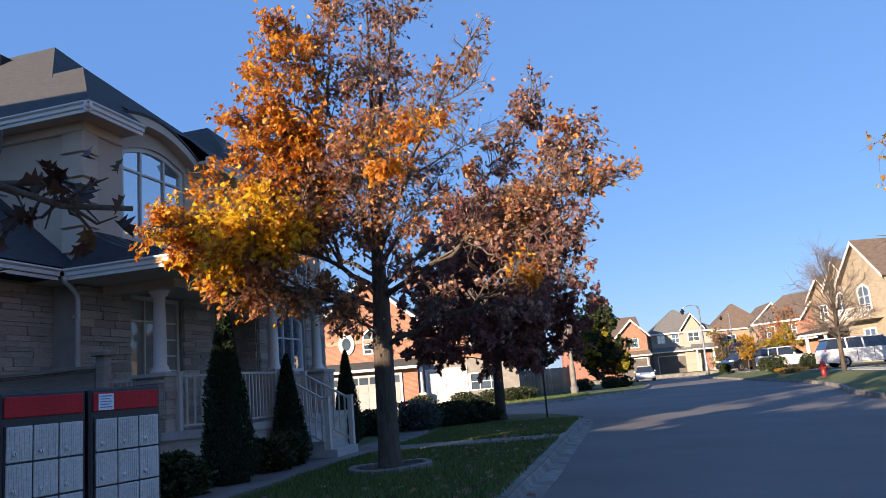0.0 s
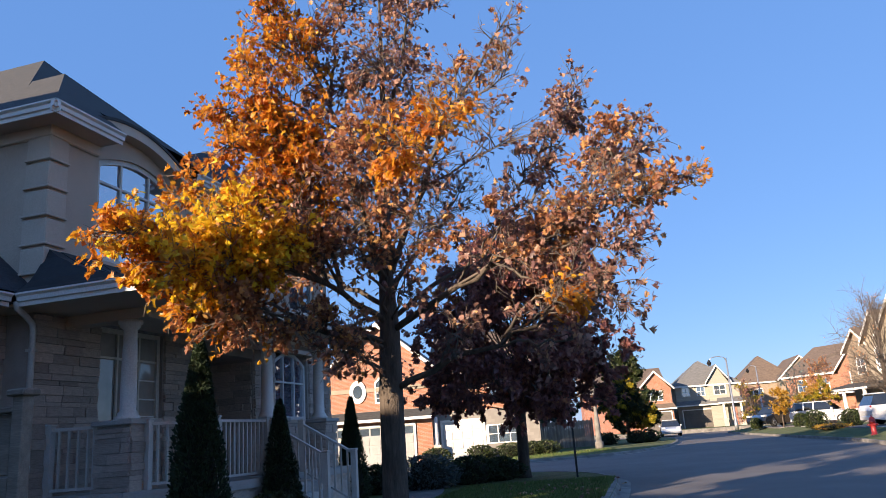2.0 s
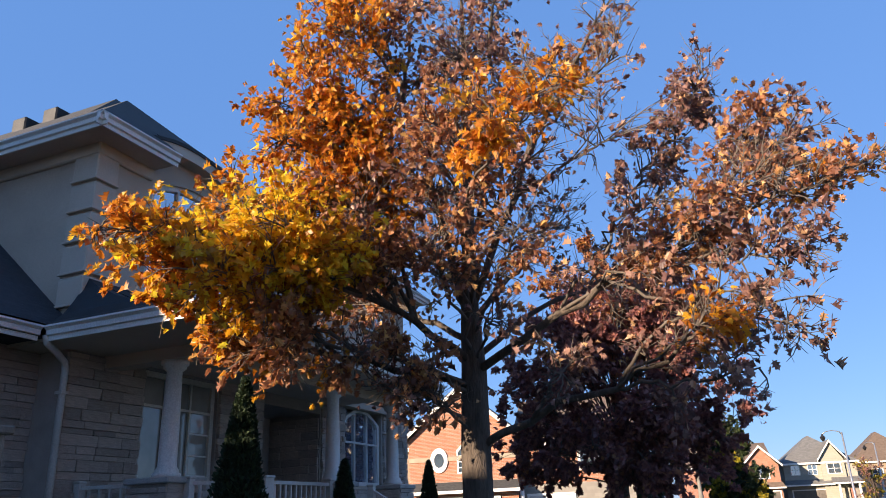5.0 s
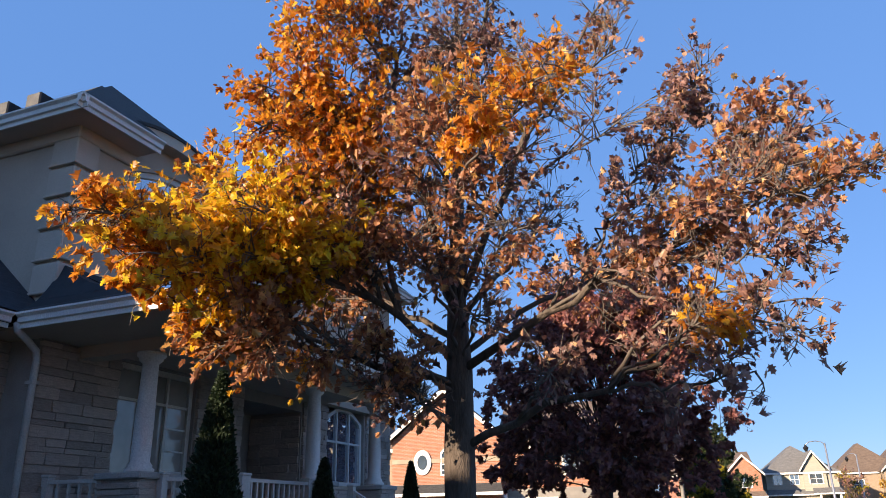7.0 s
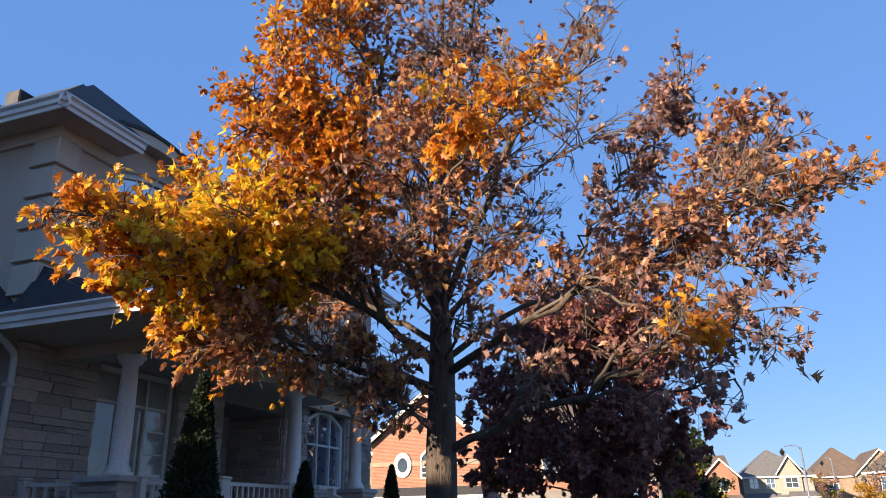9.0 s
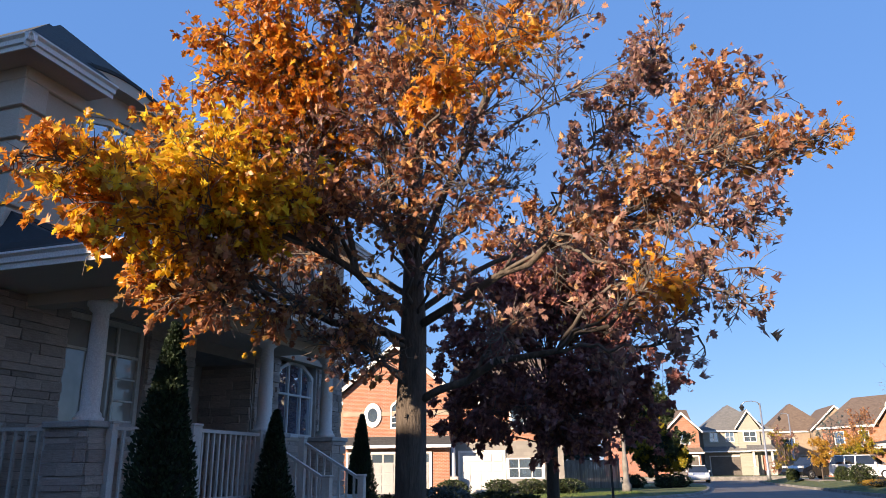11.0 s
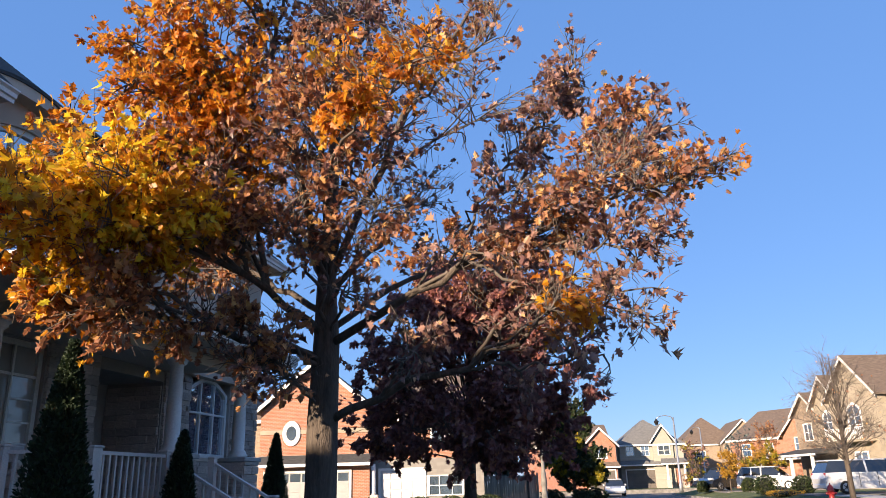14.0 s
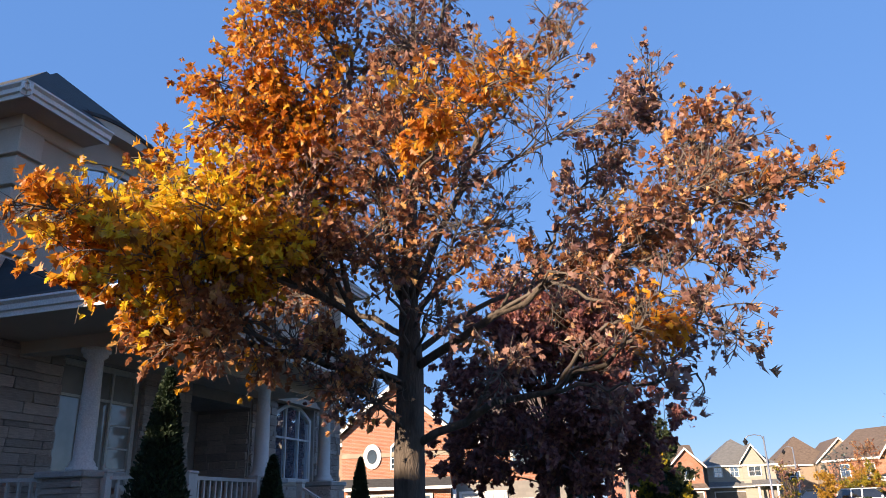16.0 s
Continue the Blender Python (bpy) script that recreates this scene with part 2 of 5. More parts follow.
near_edge = curve_points([(-4.2, -18), (-0.4, 0.6), (1.12, 9), (1.73, 12), (2.5, 16.2), (3.4, 21.0), (3.7, 23.6), (3.25, 26.2), (1.8, 28.2), (-1.0, 29.2), (-8, 29.9), (-50, 31)], 0.9)
left_edge = curve_points([(-47.13, 37.5), (-7.15, 38.2), (1.82, 38.8), (5.89, 40.6), (9.23, 45), (11.41, 51), (13.21, 58), (14.64, 66), (13.78, 72), (6.82, 75), (-27.82, 76)], 1.2)
right_edge = curve_points([(6.0, -18), (9.2, 5), (12.2, 23), (14.81, 31), (16.61, 38.5), (18.57, 53), (19.81, 62), (21.02, 70), (22.32, 77), (23.69, 79.3)], 1.2)
far_edge = curve_points([(-60, 86), (0, 86.5), (20, 87.5), (40, 88.5), (90, 92)], 2.0)


def block(name, edge, back, z, label):
    """A lawn bounded by a kerb line and closed behind by the points back."""
    b = bmesh.new()
    slab(b, [(p.x, p.y) for p in edge] + back, -0.05, z)
    bmesh.ops.triangulate(b, faces=[f for f in b.faces if len(f.verts) > 4])
    return solo(name, b, GRASS_BED, label, "lawn", kind="structure")


block("lawn_near", near_edge, [(-60, 31), (-60, -18)], LAWN_Z, "shaded front lawn with fallen leaves")
block("lawn_left", left_edge, [(-60, 76), (-60, 37.5)], LAWN_Z, "sunlit corner lawn across the side street")
bm = bmesh.new()
rows = [[bm.verts.new((p.x + o, p.y, z)) for p in right_edge] for o, z in ((0.0, -0.05), (0.0, 0.13), (0.6, 0.16), (2.2, 0.40), (60.0, 0.45))]
for a, b in zip(rows, rows[1:]):
    for i in range(len(right_edge) - 1):
        bm.faces.new((a[i], a[i + 1], b[i + 1], b[i]))
bm.faces.new([r[-1] for r in rows])
bmesh.ops.recalc_face_normals(bm, faces=bm.faces[:])
solo("lawn_right", bm, GRASS_BED, "raised front lawns across the street", "lawn", kind="structure")
block("lawn_far", far_edge, [(90, 160), (-60, 160)], 0.42, "lawns and drives at the end of the street")


def kerb(name, edge, side, y0, y1, z=LAWN_Z):
    """Kerb stones with a gutter pan, cast in lengths; side: +1 where the road lies to the right of the line."""
    k = tagged(new(name), "pale concrete kerb with a flat gutter pan", "kerb", kind="structure")
    for a, b in zip(edge, edge[1:]):
        if not (y0 <= a.y <= y1):
            continue
        d = (b - a).normalized()
        r = Vector((d.y, -d.x, 0)) * side
        prof = ((-0.16, -0.04), (-0.16, z + 0.012), (-0.02, z + 0.008), (0.03, z - 0.025), (0.06, 0.035), (0.30, 0.008), (0.30, -0.04))
        b2 = bmesh.new()
        p, q = a + d * 0.006, b - d * 0.006
        ra = [b2.verts.new(p + r * x + Vector((0, 0, h))) for x, h in prof]
        rb = [b2.verts.new(q + r * x + Vector((0, 0, h))) for x, h in prof]
        for i in range(len(prof) - 1):
            b2.faces.new((ra[i], ra[i + 1], rb[i + 1], rb[i]))
        b2.faces.new(ra[::-1]), b2.faces.new(rb)
        bmesh.ops.recalc_face_normals(b2, faces=b2.faces[:])
        part("kerb_length", b2, KERB, k)
    return k


kerb("kerb_near", near_edge, 1, -18, 40)
kerb("kerb_left", left_edge, 1, 37, 73)
kerb("kerb_right", right_edge, 1, 5, 83)
kerb("kerb_far", far_edge, 1, 80, 100, 0.42)


def strip(name, pts, width, z, mat, label, category, step=1.4):
    """A paved way of flags along a line."""
    line = curve_points(pts, step)
    t = tagged(new(name), label, category, kind="structure")
    for a, b in zip(line, line[1:]):
        d = (b - a).normalized()
        r = Vector((d.y, -d.x, 0)) * width / 2
        b2 = bmesh.new()
        p, q = a + d * 0.006, b - d * 0.006
        slab(b2, [((p + r).x, (p + r).y), ((q + r).x, (q + r).y), ((q - r).x, (q - r).y), ((p - r).x, (p - r).y)], 0.0, z)
        part("flag", b2, mat, t)
    return t


strip("walkway_front", [(-3.9, 8.2), (-3.1, 10.8), (-2.75, 12.5), (-2.3, 15.2), (-1.6, 18.0), (-1.2, 21.0), (-1.6, 27)], 1.0, LAWN_Z + 0.02, PAVER, "grey paved front walk strewn with leaves", "walkway")
strip("walkway_kerb", [(-1.35, 16.95), (0.6, 16.75), (2.25, 16.45)], 1.1, LAWN_Z + 0.024, PAVER, "narrow paved path from kerb to front walk", "walkway")
strip("pavement_right", [(13.0, 5), (15.7, 22), (18.75, 32), (20.58, 42), (22.38, 54), (23.63, 64), (24.63, 72)], 1.4, 0.425, CONCRETE, "concrete pavement beside the lawns", "pavement", 1.6)
bm = bmesh.new()
slab(bm, [(-5.2, 11.0), (-3.4, 10.6), (-3.15, 12.6), (-2.75, 15.3), (-2.5, 16.4), (-3.6, 17.6), (-5.0, 15)], 0.0, LAWN_Z + 0.03)
solo("planting_bed", bm, SOIL, "dark bare soil bed along the porch", "planting bed", kind="structure")
for nm, pts, z in (("driveway_right", [(19.49, 43.8), (31.58, 43), (31.65, 48.6), (20.32, 48.8)], 0.432), ("driveway_back", [(21.53, 61.5), (35.92, 57), (36.08, 66), (22.74, 69.5)], 0.432), ("driveway_left", [(-10.11, 37.9), (-3.58, 38.2), (-3.32, 48), (-9.85, 48)], 0.15)):
    bm = bmesh.new()
    slab(bm, pts, 0.0, z)
    solo(nm, bm, ASPHALT, "asphalt driveway up to a garage", "driveway", kind="structure")

# ---- grass ----
rng = np.random.default_rng(5)


def grass(name, region, n, h, label):
    """Single blades on a stretch of lawn; region gives (x, y) for two random numbers."""
    ab = rng.random((n, 2))
    xy = np.array([region(a, b) for a, b in ab])
    ang, lean = rng.random(n) * 6.283, rng.normal(0, 0.35, (n, 2))
    hh = h * (0.6 + 0.8 * rng.random(n))
    w = 0.008 + 0.006 * rng.random(n)
    v = np.zeros((n, 3, 3))
    v[:, 0, 0], v[:, 0, 1] = xy[:, 0] - w * np.cos(ang), xy[:, 1] - w * np.sin(ang)
    v[:, 1, 0], v[:, 1, 1] = xy[:, 0] + w * np.cos(ang), xy[:, 1] + w * np.sin(ang)
    v[:, :2, 2] = LAWN_Z - 0.005
    v[:, 2, :2], v[:, 2, 2] = xy + lean * hh[:, None], LAWN_Z + hh
    me = bpy.data.meshes.new(name)
    me.from_pydata(v.reshape(-1, 3).tolist(), [], np.arange(3 * n).reshape(-1, 3).tolist())
    me.materials.append(GRASS)
    return tagged(new(name, me), label, "grass", kind="stuff")


GRASS = foliage_mat("grass_blades", ((0.0, (0.05, 0.09, 0.02)), (0.5, (0.10, 0.16, 0.035)), (0.9, (0.15, 0.19, 0.055)), (1.0, (0.18, 0.16, 0.07))), 0.3, 0.7)


def verge(a, b):
    y = 7.5 + a * 15.5
    if abs(y - 16.72) < 0.62:
        y += 1.3
    x1 = 0.85 + (y - 8) * 0.188
    x0 = -2.5 + (y - 8) * 0.09 if y < 12.5 else -2.2 + (y - 12.5) * 0.2
    return x0 + b * (x1 - x0), y


grass("verge_grass", verge, 52000, 0.06, "short shaded green lawn grass")
grass("corner_grass", lambda a, b: (-9 + a * 16, 39.6 + b * 3.6 + max(0, a * 16 - 10) * 0.9), 9000, 0.09, "sunlit green lawn grass across the side street")

# ---- the stone and stucco house ----
HOUSE = pose(-5.46, 12.55, 0, 0, 0, -12.6)
house = thing("house", HOUSE, "two-storey house of beige stucco over grey ledgestone, with a railed porch", "house")
GF, UF = -0.65, -0.5          # front planes of the lower and the upper storey

# lower storey: front wall in pieces round its openings, and the return beside the porch
for u0, u1, z0, z1 in ((0.5, 1.84, 0.0, 3.85), (1.84, 3.5, 0.0, 1.85), (1.84, 3.5, 3.62, 3.85), (3.5, 4.75, 0.0, 3.85), (4.75, 6.65, 3.45, 3.85), (6.65, 7.65, 0, 3.85), (7.65, 9.3, 0, 2.1), (7.65, 9.3, 3.8, 3.85), (9.3, 10.6, 0, 3.85)):
    boxpart("lower_wall", (GF - 0.3, GF, u0, u1, z0, z1), MORTAR, house, "mortared wall behind grey ledgestone")
boxpart("return_wall", (-9.0, GF - 0.3, 0.5, 0.8, 0, 3.85), MORTAR, house)
bm = bmesh.new()
box(bm, -9.0, GF - 0.3, 10.3, 10.6, 0, 3.85)
box(bm, -9.0, -8.7, 1.9, 10.3, 0, 6.6)
part("rear_wall", bm, STUCCO, house)
bm = bmesh.new()
box(bm, -1.45, -1.2, -4.5, 0.5, 0, 3.7)
box(bm, -7.5, -1.45, -4.5, -4.2, 0, 3.7)
box(bm, -7.5, -7.25, -4.2, 0.5, 0, 3.7)
part("wing_wall", bm, MORTAR, house)
bm = bmesh.new()
poly(bm, (-0.46, -5.0, 3.86), (-0.46, 0.44, 3.86), (-4.2, 0.44, 7.08), (-4.2, -5.0, 7.08))
poly(bm, (-4.2, -5.0, 7.08), (-4.2, 0.44, 7.08), (-7.9, 0.44, 3.78), (-7.9, -5.0, 3.78))
poly(bm, (-0.48, -5.0, 3.7), (-0.48, 0.44, 3.7), (-7.9, 0.44, 3.7), (-7.9, -5.0, 3.7))
poly(bm, (-0.48, -4.4, 3.7), (-7.9, -4.4, 3.7), (-4.2, -4.4, 7.0))
part("wing_roof", bm, SHADED_SHINGLE, house, "shingled wing roof, its shade painted in near-black")

# upper storey
for u0, u1, z0, z1 in ((0.45, 1.5, 3.7, 6.66), (1.5, 3.5, 3.7, 4.68), (3.5, 8.2, 3.7, 6.66), (8.2, 9.5, 3.7, 4.75), (8.2, 9.5, 6.1, 6.66), (9.5, 10.3, 3.7, 6.66)):
    boxpart("upper_wall", (UF - 0.25, UF, u0, u1, z0, z1), STUCCO, house, "smooth beige-grey stucco")
for u0 in (0.45, 10.05):
    boxpart("side_wall", (-9.0, UF - 0.25, u0, u0 + 0.25, 3.7, 6.66), STUCCO, house)
bm = bmesh.new()
# the wall's round head over the tall window
arc = [(1.5 + 2.0 * k / 16, 6.42 + 0.24 * math.sin(math.pi * k / 16)) for k in range(17)]
wall_slab(bm, [(1.5, 7.0)] + arc + [(3.5, 7.0), (3.1, 7.25), (2.5, 7.35), (1.9, 7.25)], UF - 0.25, UF)
box(bm, UF - 0.25, UF, 1.2, 1.5, 6.66, 7.1), box(bm, UF - 0.25, UF, 3.5, 3.8, 6.66, 7.0)
part("window_head", bm, STUCCO, house)
for k in range(5):
    z = 4.22 + k * 0.46
    bm = bmesh.new()
    rbox(bm, UF - 0.42, UF + 0.045, 0.405, 0.8, z + 0.02, z + 0.42, 0.018)
    rbox(bm, UF - 0.44, UF + 0.06, 0.39, 0.82, z, z + 0.035, 0.008)
    part("quoin", bm, STUCCO_TRIM, house, "raised stucco corner block")
bm = bmesh.new()
rbox(bm, -9.1, UF + 0.06, 0.39, 1.46, 6.44, 6.66, 0.02)
rbox(bm, UF - 0.1, UF + 0.06, 3.55, 10.35, 6.44, 6.66, 0.02)
part("frieze", bm, STUCCO_TRIM, house)

# eaves, gutters and roofs
bm = bmesh.new()
slab(bm, [(-9.3, 0.02), (-0.02, 0.02), (-0.02, 1.46), (UF, 1.46), (UF, 1.6), (-9.3, 1.6)], 6.62, 6.68)
slab(bm, [(UF - 0.2, 3.6), (-0.02, 3.6), (-0.02, 10.75), (UF - 0.2, 10.75)], 6.62, 6.68)
part("soffit", bm, STUCCO_TRIM, house)


def gutter(bm, a, b, out):
    """A moulded gutter and fascia from a to b; out: the outward side (x, y)."""
    a, b, o = Vector(a), Vector(b), Vector((*out, 0))
    prof = ((0.0, -0.16), (0.02, -0.16), (0.02, -0.1), (0.055, -0.09), (0.06, -0.03), (0.1, 0.0), (0.1, 0.025), (0.0, 0.025))
    ra = [bm.verts.new(a + o * x + Vector((0, 0, h))) for x, h in prof]
    rb = [bm.verts.new(b + o * x + Vector((0, 0, h))) for x, h in prof]
    n = len(prof)
    for i in range(n):
        bm.faces.new((ra[i], ra[(i + 1) % n], rb[(i + 1) % n], rb[i]))
    bm.faces.new(ra), bm.faces.new(rb[::-1])
    bmesh.ops.recalc_face_normals(bm, faces=bm.faces[:])


for a, b, o in (((-9.3, 0.02, 6.74), (0.08, 0.02, 6.74), (0, -1)), ((-0.02, -0.08, 6.74), (-0.02, 1.47, 6.74), (1, 0)), ((-0.02, 3.6, 6.74), (-0.02, 10.8, 6.74), (1, 0)), ((-0.42, 0.0, 3.8), (1.9, 0.0, 3.8), (0, -1)), ((1.8, -0.1, 3.8), (1.8, 7.2, 3.8), (1, 0)), ((-0.52, -5.0, 3.8), (-0.52, -0.1, 3.8), (1, 0))):
    bm = bmesh.new()
    gutter(bm, a, b, o)
    part("gutter", bm, WHITE, house, "white moulded eaves gutter")
bm = bmesh.new()
A, B, C, D = (0.05, -0.05, 6.77), (0.05, 4.95, 6.77), (-9.4, -0.05, 6.77), (-9.4, 4.95, 6.77)
P, Q = (-2.1, 2.27, 8.76), (-9.4, 2.27, 8.76)
notch = [(0.05, 3.75, 6.77), (-0.52, 3.75, 7.298), (-0.52, 1.46, 7.298), (0.05, 1.46, 6.77)]
poly(bm, A, *notch[::-1], B, P), poly(bm, A, P, Q, C), poly(bm, B, D, Q, P), poly(bm, C, Q, D)
poly(bm, A, C, D, B, *[(x, y, 6.77) for x, y, _ in notch])
part("roof", bm, SHINGLE, house, "steep charcoal shingled hip roof")
bm = bmesh.new()
A, B, C, D = (-0.85, 0.03, 6.775), (-0.85, 9.2, 6.775), (-9.35, 0.03, 6.775), (-9.35, 9.2, 6.775)
P, Q = (-5.05, 4.62, 10.88), (-9.35, 4.62, 10.88)
poly(bm, A, B, P), poly(bm, A, P, Q, C), poly(bm, B, D, Q, P), poly(bm, A, C, D, B), poly(bm, C, Q, D)
part("upper_roof", bm, SHINGLE, house, "taller hip roof behind")
bm = bmesh.new()
A, B, C, D = (0.04, 4.9, 6.775), (0.04, 10.85, 6.775), (-9.3, 4.9, 6.775), (-9.3, 10.85, 6.775)
P, Q = (-2.7, 7.9, 9.3), (-9.3, 7.9, 9.3)
poly(bm, A, B, P), poly(bm, A, P, Q, C), poly(bm, B, D, Q, P), poly(bm, A, C, D, B)
part("rear_roof", bm, SHINGLE, house)
for x in (-6.4, -7.4):
    bm = bmesh.new()
    rbox(bm, x - 0.22, x + 0.22, 4.0, 4.4, 10.2, 10.68, 0.03)
    part("roof_vent", bm, BLACK_METAL, house)
# eyebrow roof over the tall window
outer, inner = [], []
for k in range(25):
    s = k / 24
    u = 0.95 + 2.75 * s
    h = 6.99 - 0.235 * (abs(u - 2.1) / 1.1) ** 2.0
    outer.append((u, h + 0.185)), inner.append((u, h))
bm = bmesh.new()
wall_slab(bm, inner + outer[::-1], UF - 0.9, -0.26)
part("eyebrow_trim", bm, STUCCO_TRIM, house, "arched stucco eyebrow over the window")
bm = bmesh.new()
wall_slab(bm, [(u, h - 0.01) for u, h in outer] + [(u, h + 0.045) for u, h in outer[::-1]], -2.6, -0.235)
part("eyebrow_roof", bm, SHINGLE, house)


def window(u0, u1, z0, z1, x, bars_v, bars_h, parent, arch=0.0, frame_mat=WHITE, w=0.07, name="window", glass=None):
    """A window in a wall facing +x: frame, bars and a pane; arch: how far its head rises."""
    def head(u):
        return z1 + arch * math.sin(math.pi * (u - u0) / (u1 - u0))
    n = 12 if arch else 1
    top = [(u0 + (u1 - u0) * k / n, head(u0 + (u1 - u0) * k / n)) for k in range(n + 1)]
    low = [(u0 + w, z0 + w)] + [(min(max(u, u0 + w), u1 - w), h - w) for u, h in top] + [(u1 - w, z0 + w)]
    out = [(u0, z0)] + top + [(u1, z0)]
    b = bmesh.new()
    for xx in (x, x - 0.1):
        va, vb = [b.verts.new((xx, *p)) for p in out], [b.verts.new((xx, *p)) for p in low]
        for i in range(len(out)):
            j = (i + 1) % len(out)
            b.faces.new((va[i], va[j], vb[j], vb[i]))
    vs = b.verts[:]
    k = len(out)
    for off in (0, k):
        for i in range(k):
            j = (i + 1) % k
            b.faces.new((vs[off + i], vs[off + j], vs[2 * k + off + j], vs[2 * k + off + i]))
    bmesh.ops.recalc_face_normals(b, faces=b.faces[:])
    win = part(name, b, frame_mat, parent)
    b = bmesh.new()
    wall_slab(b, low, x - 0.06, x - 0.05)
    part("pane", b, glass or GLASS, win)
    for u in bars_v:
        boxpart("mullion", (x - 0.045, x - 0.01, u - 0.02, u + 0.02, z0 + w, head(u) - w), frame_mat, win)
    for z in bars_h:
        boxpart("glazing_bar", (x - 0.045, x - 0.014, u0 + w, u1 - w, z - 0.02, z + 0.02), frame_mat, win)
    boxpart("sill", (x - 0.05, x + 0.08, u0 - 0.06, u1 + 0.06, z0 - 0.08, z0), STUCCO_TRIM, win, r=0.01)
    return win


CREAM = surface("cream_frame", (0.60, 0.56, 0.50), (0.70, 0.66, 0.59), 3, 60, 0.5, relief=0.05)
window(1.5, 3.5, 4.68, 6.42, UF - 0.05, (2.13, 2.87), (6.08,), house, 0.24, CREAM, 0.09, glass=SKY_GLASS)
w1 = window(1.84, 3.5, 1.85, 3.62, GF - 0.06, (2.4, 2.95), (3.12,), house, 0.0, CREAM, 0.08, glass=CURTAIN_GLASS)
for z in (2.15, 2.45, 2.78):
    boxpart("glazing_bar", (GF - 0.105, GF - 0.085, 2.97, 3.42, z - 0.012, z + 0.012), WHITE, w1)
window(7.65, 9.3, 2.1, 3.45, GF - 0.06, (8.2, 8.75), (3.0,), house, 0.3, WHITE, 0.08, glass=SKY_GLASS)
window(8.2, 9.5, 4.75, 6.1, UF - 0.05, (8.85,), (5.6,), house, 0.0, CREAM, 0.08)
# recessed entrance
for nm, d in (("recess_back", (GF - 1.3, GF - 1.2, 4.55, 6.85, 0.95, 3.45)), ("recess_side", (GF - 1.2, GF - 0.3, 4.55, 4.75, 0.95, 3.45)),
              ("recess_side", (GF - 1.2, GF - 0.3, 6.65, 6.85, 0.95, 3.45)), ("recess_ceiling", (GF - 1.3, GF - 0.3, 4.55, 6.85, 3.45, 3.6))):
    boxpart(nm, d, MORTAR, house)
door = boxpart("front_door", (GF - 1.19, GF - 1.13, 4.8, 6.2, 1.0, 3.3), DARK_DOOR, house, "dark painted front door", 0.01)
for z0, z1 in ((1.2, 1.9), (2.05, 2.95)):
    for y0 in (4.92, 5.58):
        boxpart("door_panel", (GF - 1.14, GF - 1.115, y0, y0 + 0.5, z0, z1), DARK_DOOR, door, r=0.01)
boxpart("door_handle", (GF - 1.12, GF - 1.06, 5.485, 5.515, 2.0, 2.2), BRASS, door, "brass pull handle")

# porch
PORCH = [(GF, 0.62), (-0.1, 0.6), (0.8, 0.8), (1.5, 1.9), (1.5, 7.6), (GF, 7.6)]
bm = bmesh.new()
slab(bm, PORCH, 0.84, 0.98)
part("porch_floor", bm, CONCRETE, house, "pale concrete porch slab")
bm = bmesh.new()
slab(bm, [(x - 0.07 if x > 0 else x, y + (0.07 if y < 1.5 else -0.07)) for x, y in PORCH], 0.0, 0.838)
part("porch_base", bm, STONE, house)
bm = bmesh.new()
slab(bm, [(-1.2, 0.03), (1.79, 0.03), (1.79, 7.15), (GF, 7.15), (GF, 0.5), (-1.2, 0.5)], 3.66, 3.72)
part("porch_ceiling", bm, STUCCO_TRIM, house)
bm = bmesh.new()
for x0, x1, y0, y1 in ((0.62, 0.9, 1.1, 7.1), (GF, 0.62, 1.1, 1.38)):
    box(bm, x0, x1, y0, y1, 3.5, 3.66)
part("porch_beam", bm, STUCCO_TRIM, house)
# bell-cast metal porch roof in bands that steepen towards the wall
bm = bmesh.new()
sect = [(0.0, 3.83), (0.6, 3.92), (1.2, 4.06), (1.7, 4.25), (2.12, 4.45), (2.4, 4.64)]
for (d0, h0), (d1, h1) in zip(sect, sect[1:]):
    u0, u1 = -0.08 + d0 * 0.25, -0.08 + d1 * 0.25
    poly(bm, (1.9 - d0, u0, h0), (1.9 - d0, 7.25, h0), (1.9 - d1, 7.25, h1), (1.9 - d1, u1, h1))
    poly(bm, (-0.5, u0, h0), (1.9 - d0, u0, h0), (1.9 - d1, u1, h1), (-0.5, u1, h1))
part("porch_roof", bm, METAL_ROOF, house, "black standing-seam porch roof")
for k in range(16):
    u = 0.75 + k * 0.42
    bm = bmesh.new()
    tube(bm, [(1.88 - d, u, h + 0.012) for d, h in sect], [0.014] * len(sect), 4)
    part("roof_seam", bm, METAL_ROOF, house)


def pier(x, y, s=0.62):
    bm = bmesh.new()
    box(bm, x - s / 2 + 0.02, x + s / 2 - 0.02, y - s / 2 + 0.02, y + s / 2 - 0.02, 0.98, 1.92)
    p = part("pier", bm, MORTAR, house)
    boxpart("pier_cap", (x - s / 2 - 0.05, x + s / 2 + 0.05, y - s / 2 - 0.05, y + s / 2 + 0.05, 1.92, 2.0), CONCRETE, p, "pale stone cap", 0.015)
    bm = bmesh.new()
    prof = [(0.18, 2.0), (0.18, 2.05), (0.15, 2.07), (0.15, 2.1), (0.118, 2.14), (0.118, 2.6), (0.1, 3.36), (0.15, 3.4), (0.15, 3.44), (0.18, 3.45), (0.18, 3.5)]
    tube(bm, [(x, y, z) for _, z in prof], [r for r, _ in prof], 20)
    part("column", bm, WHITE, house, "tapered white porch column", True)
    return p


piers = [pier(0.45, 1.27), pier(0.92, 4.55, 0.55), pier(0.92, 6.75, 0.55)]


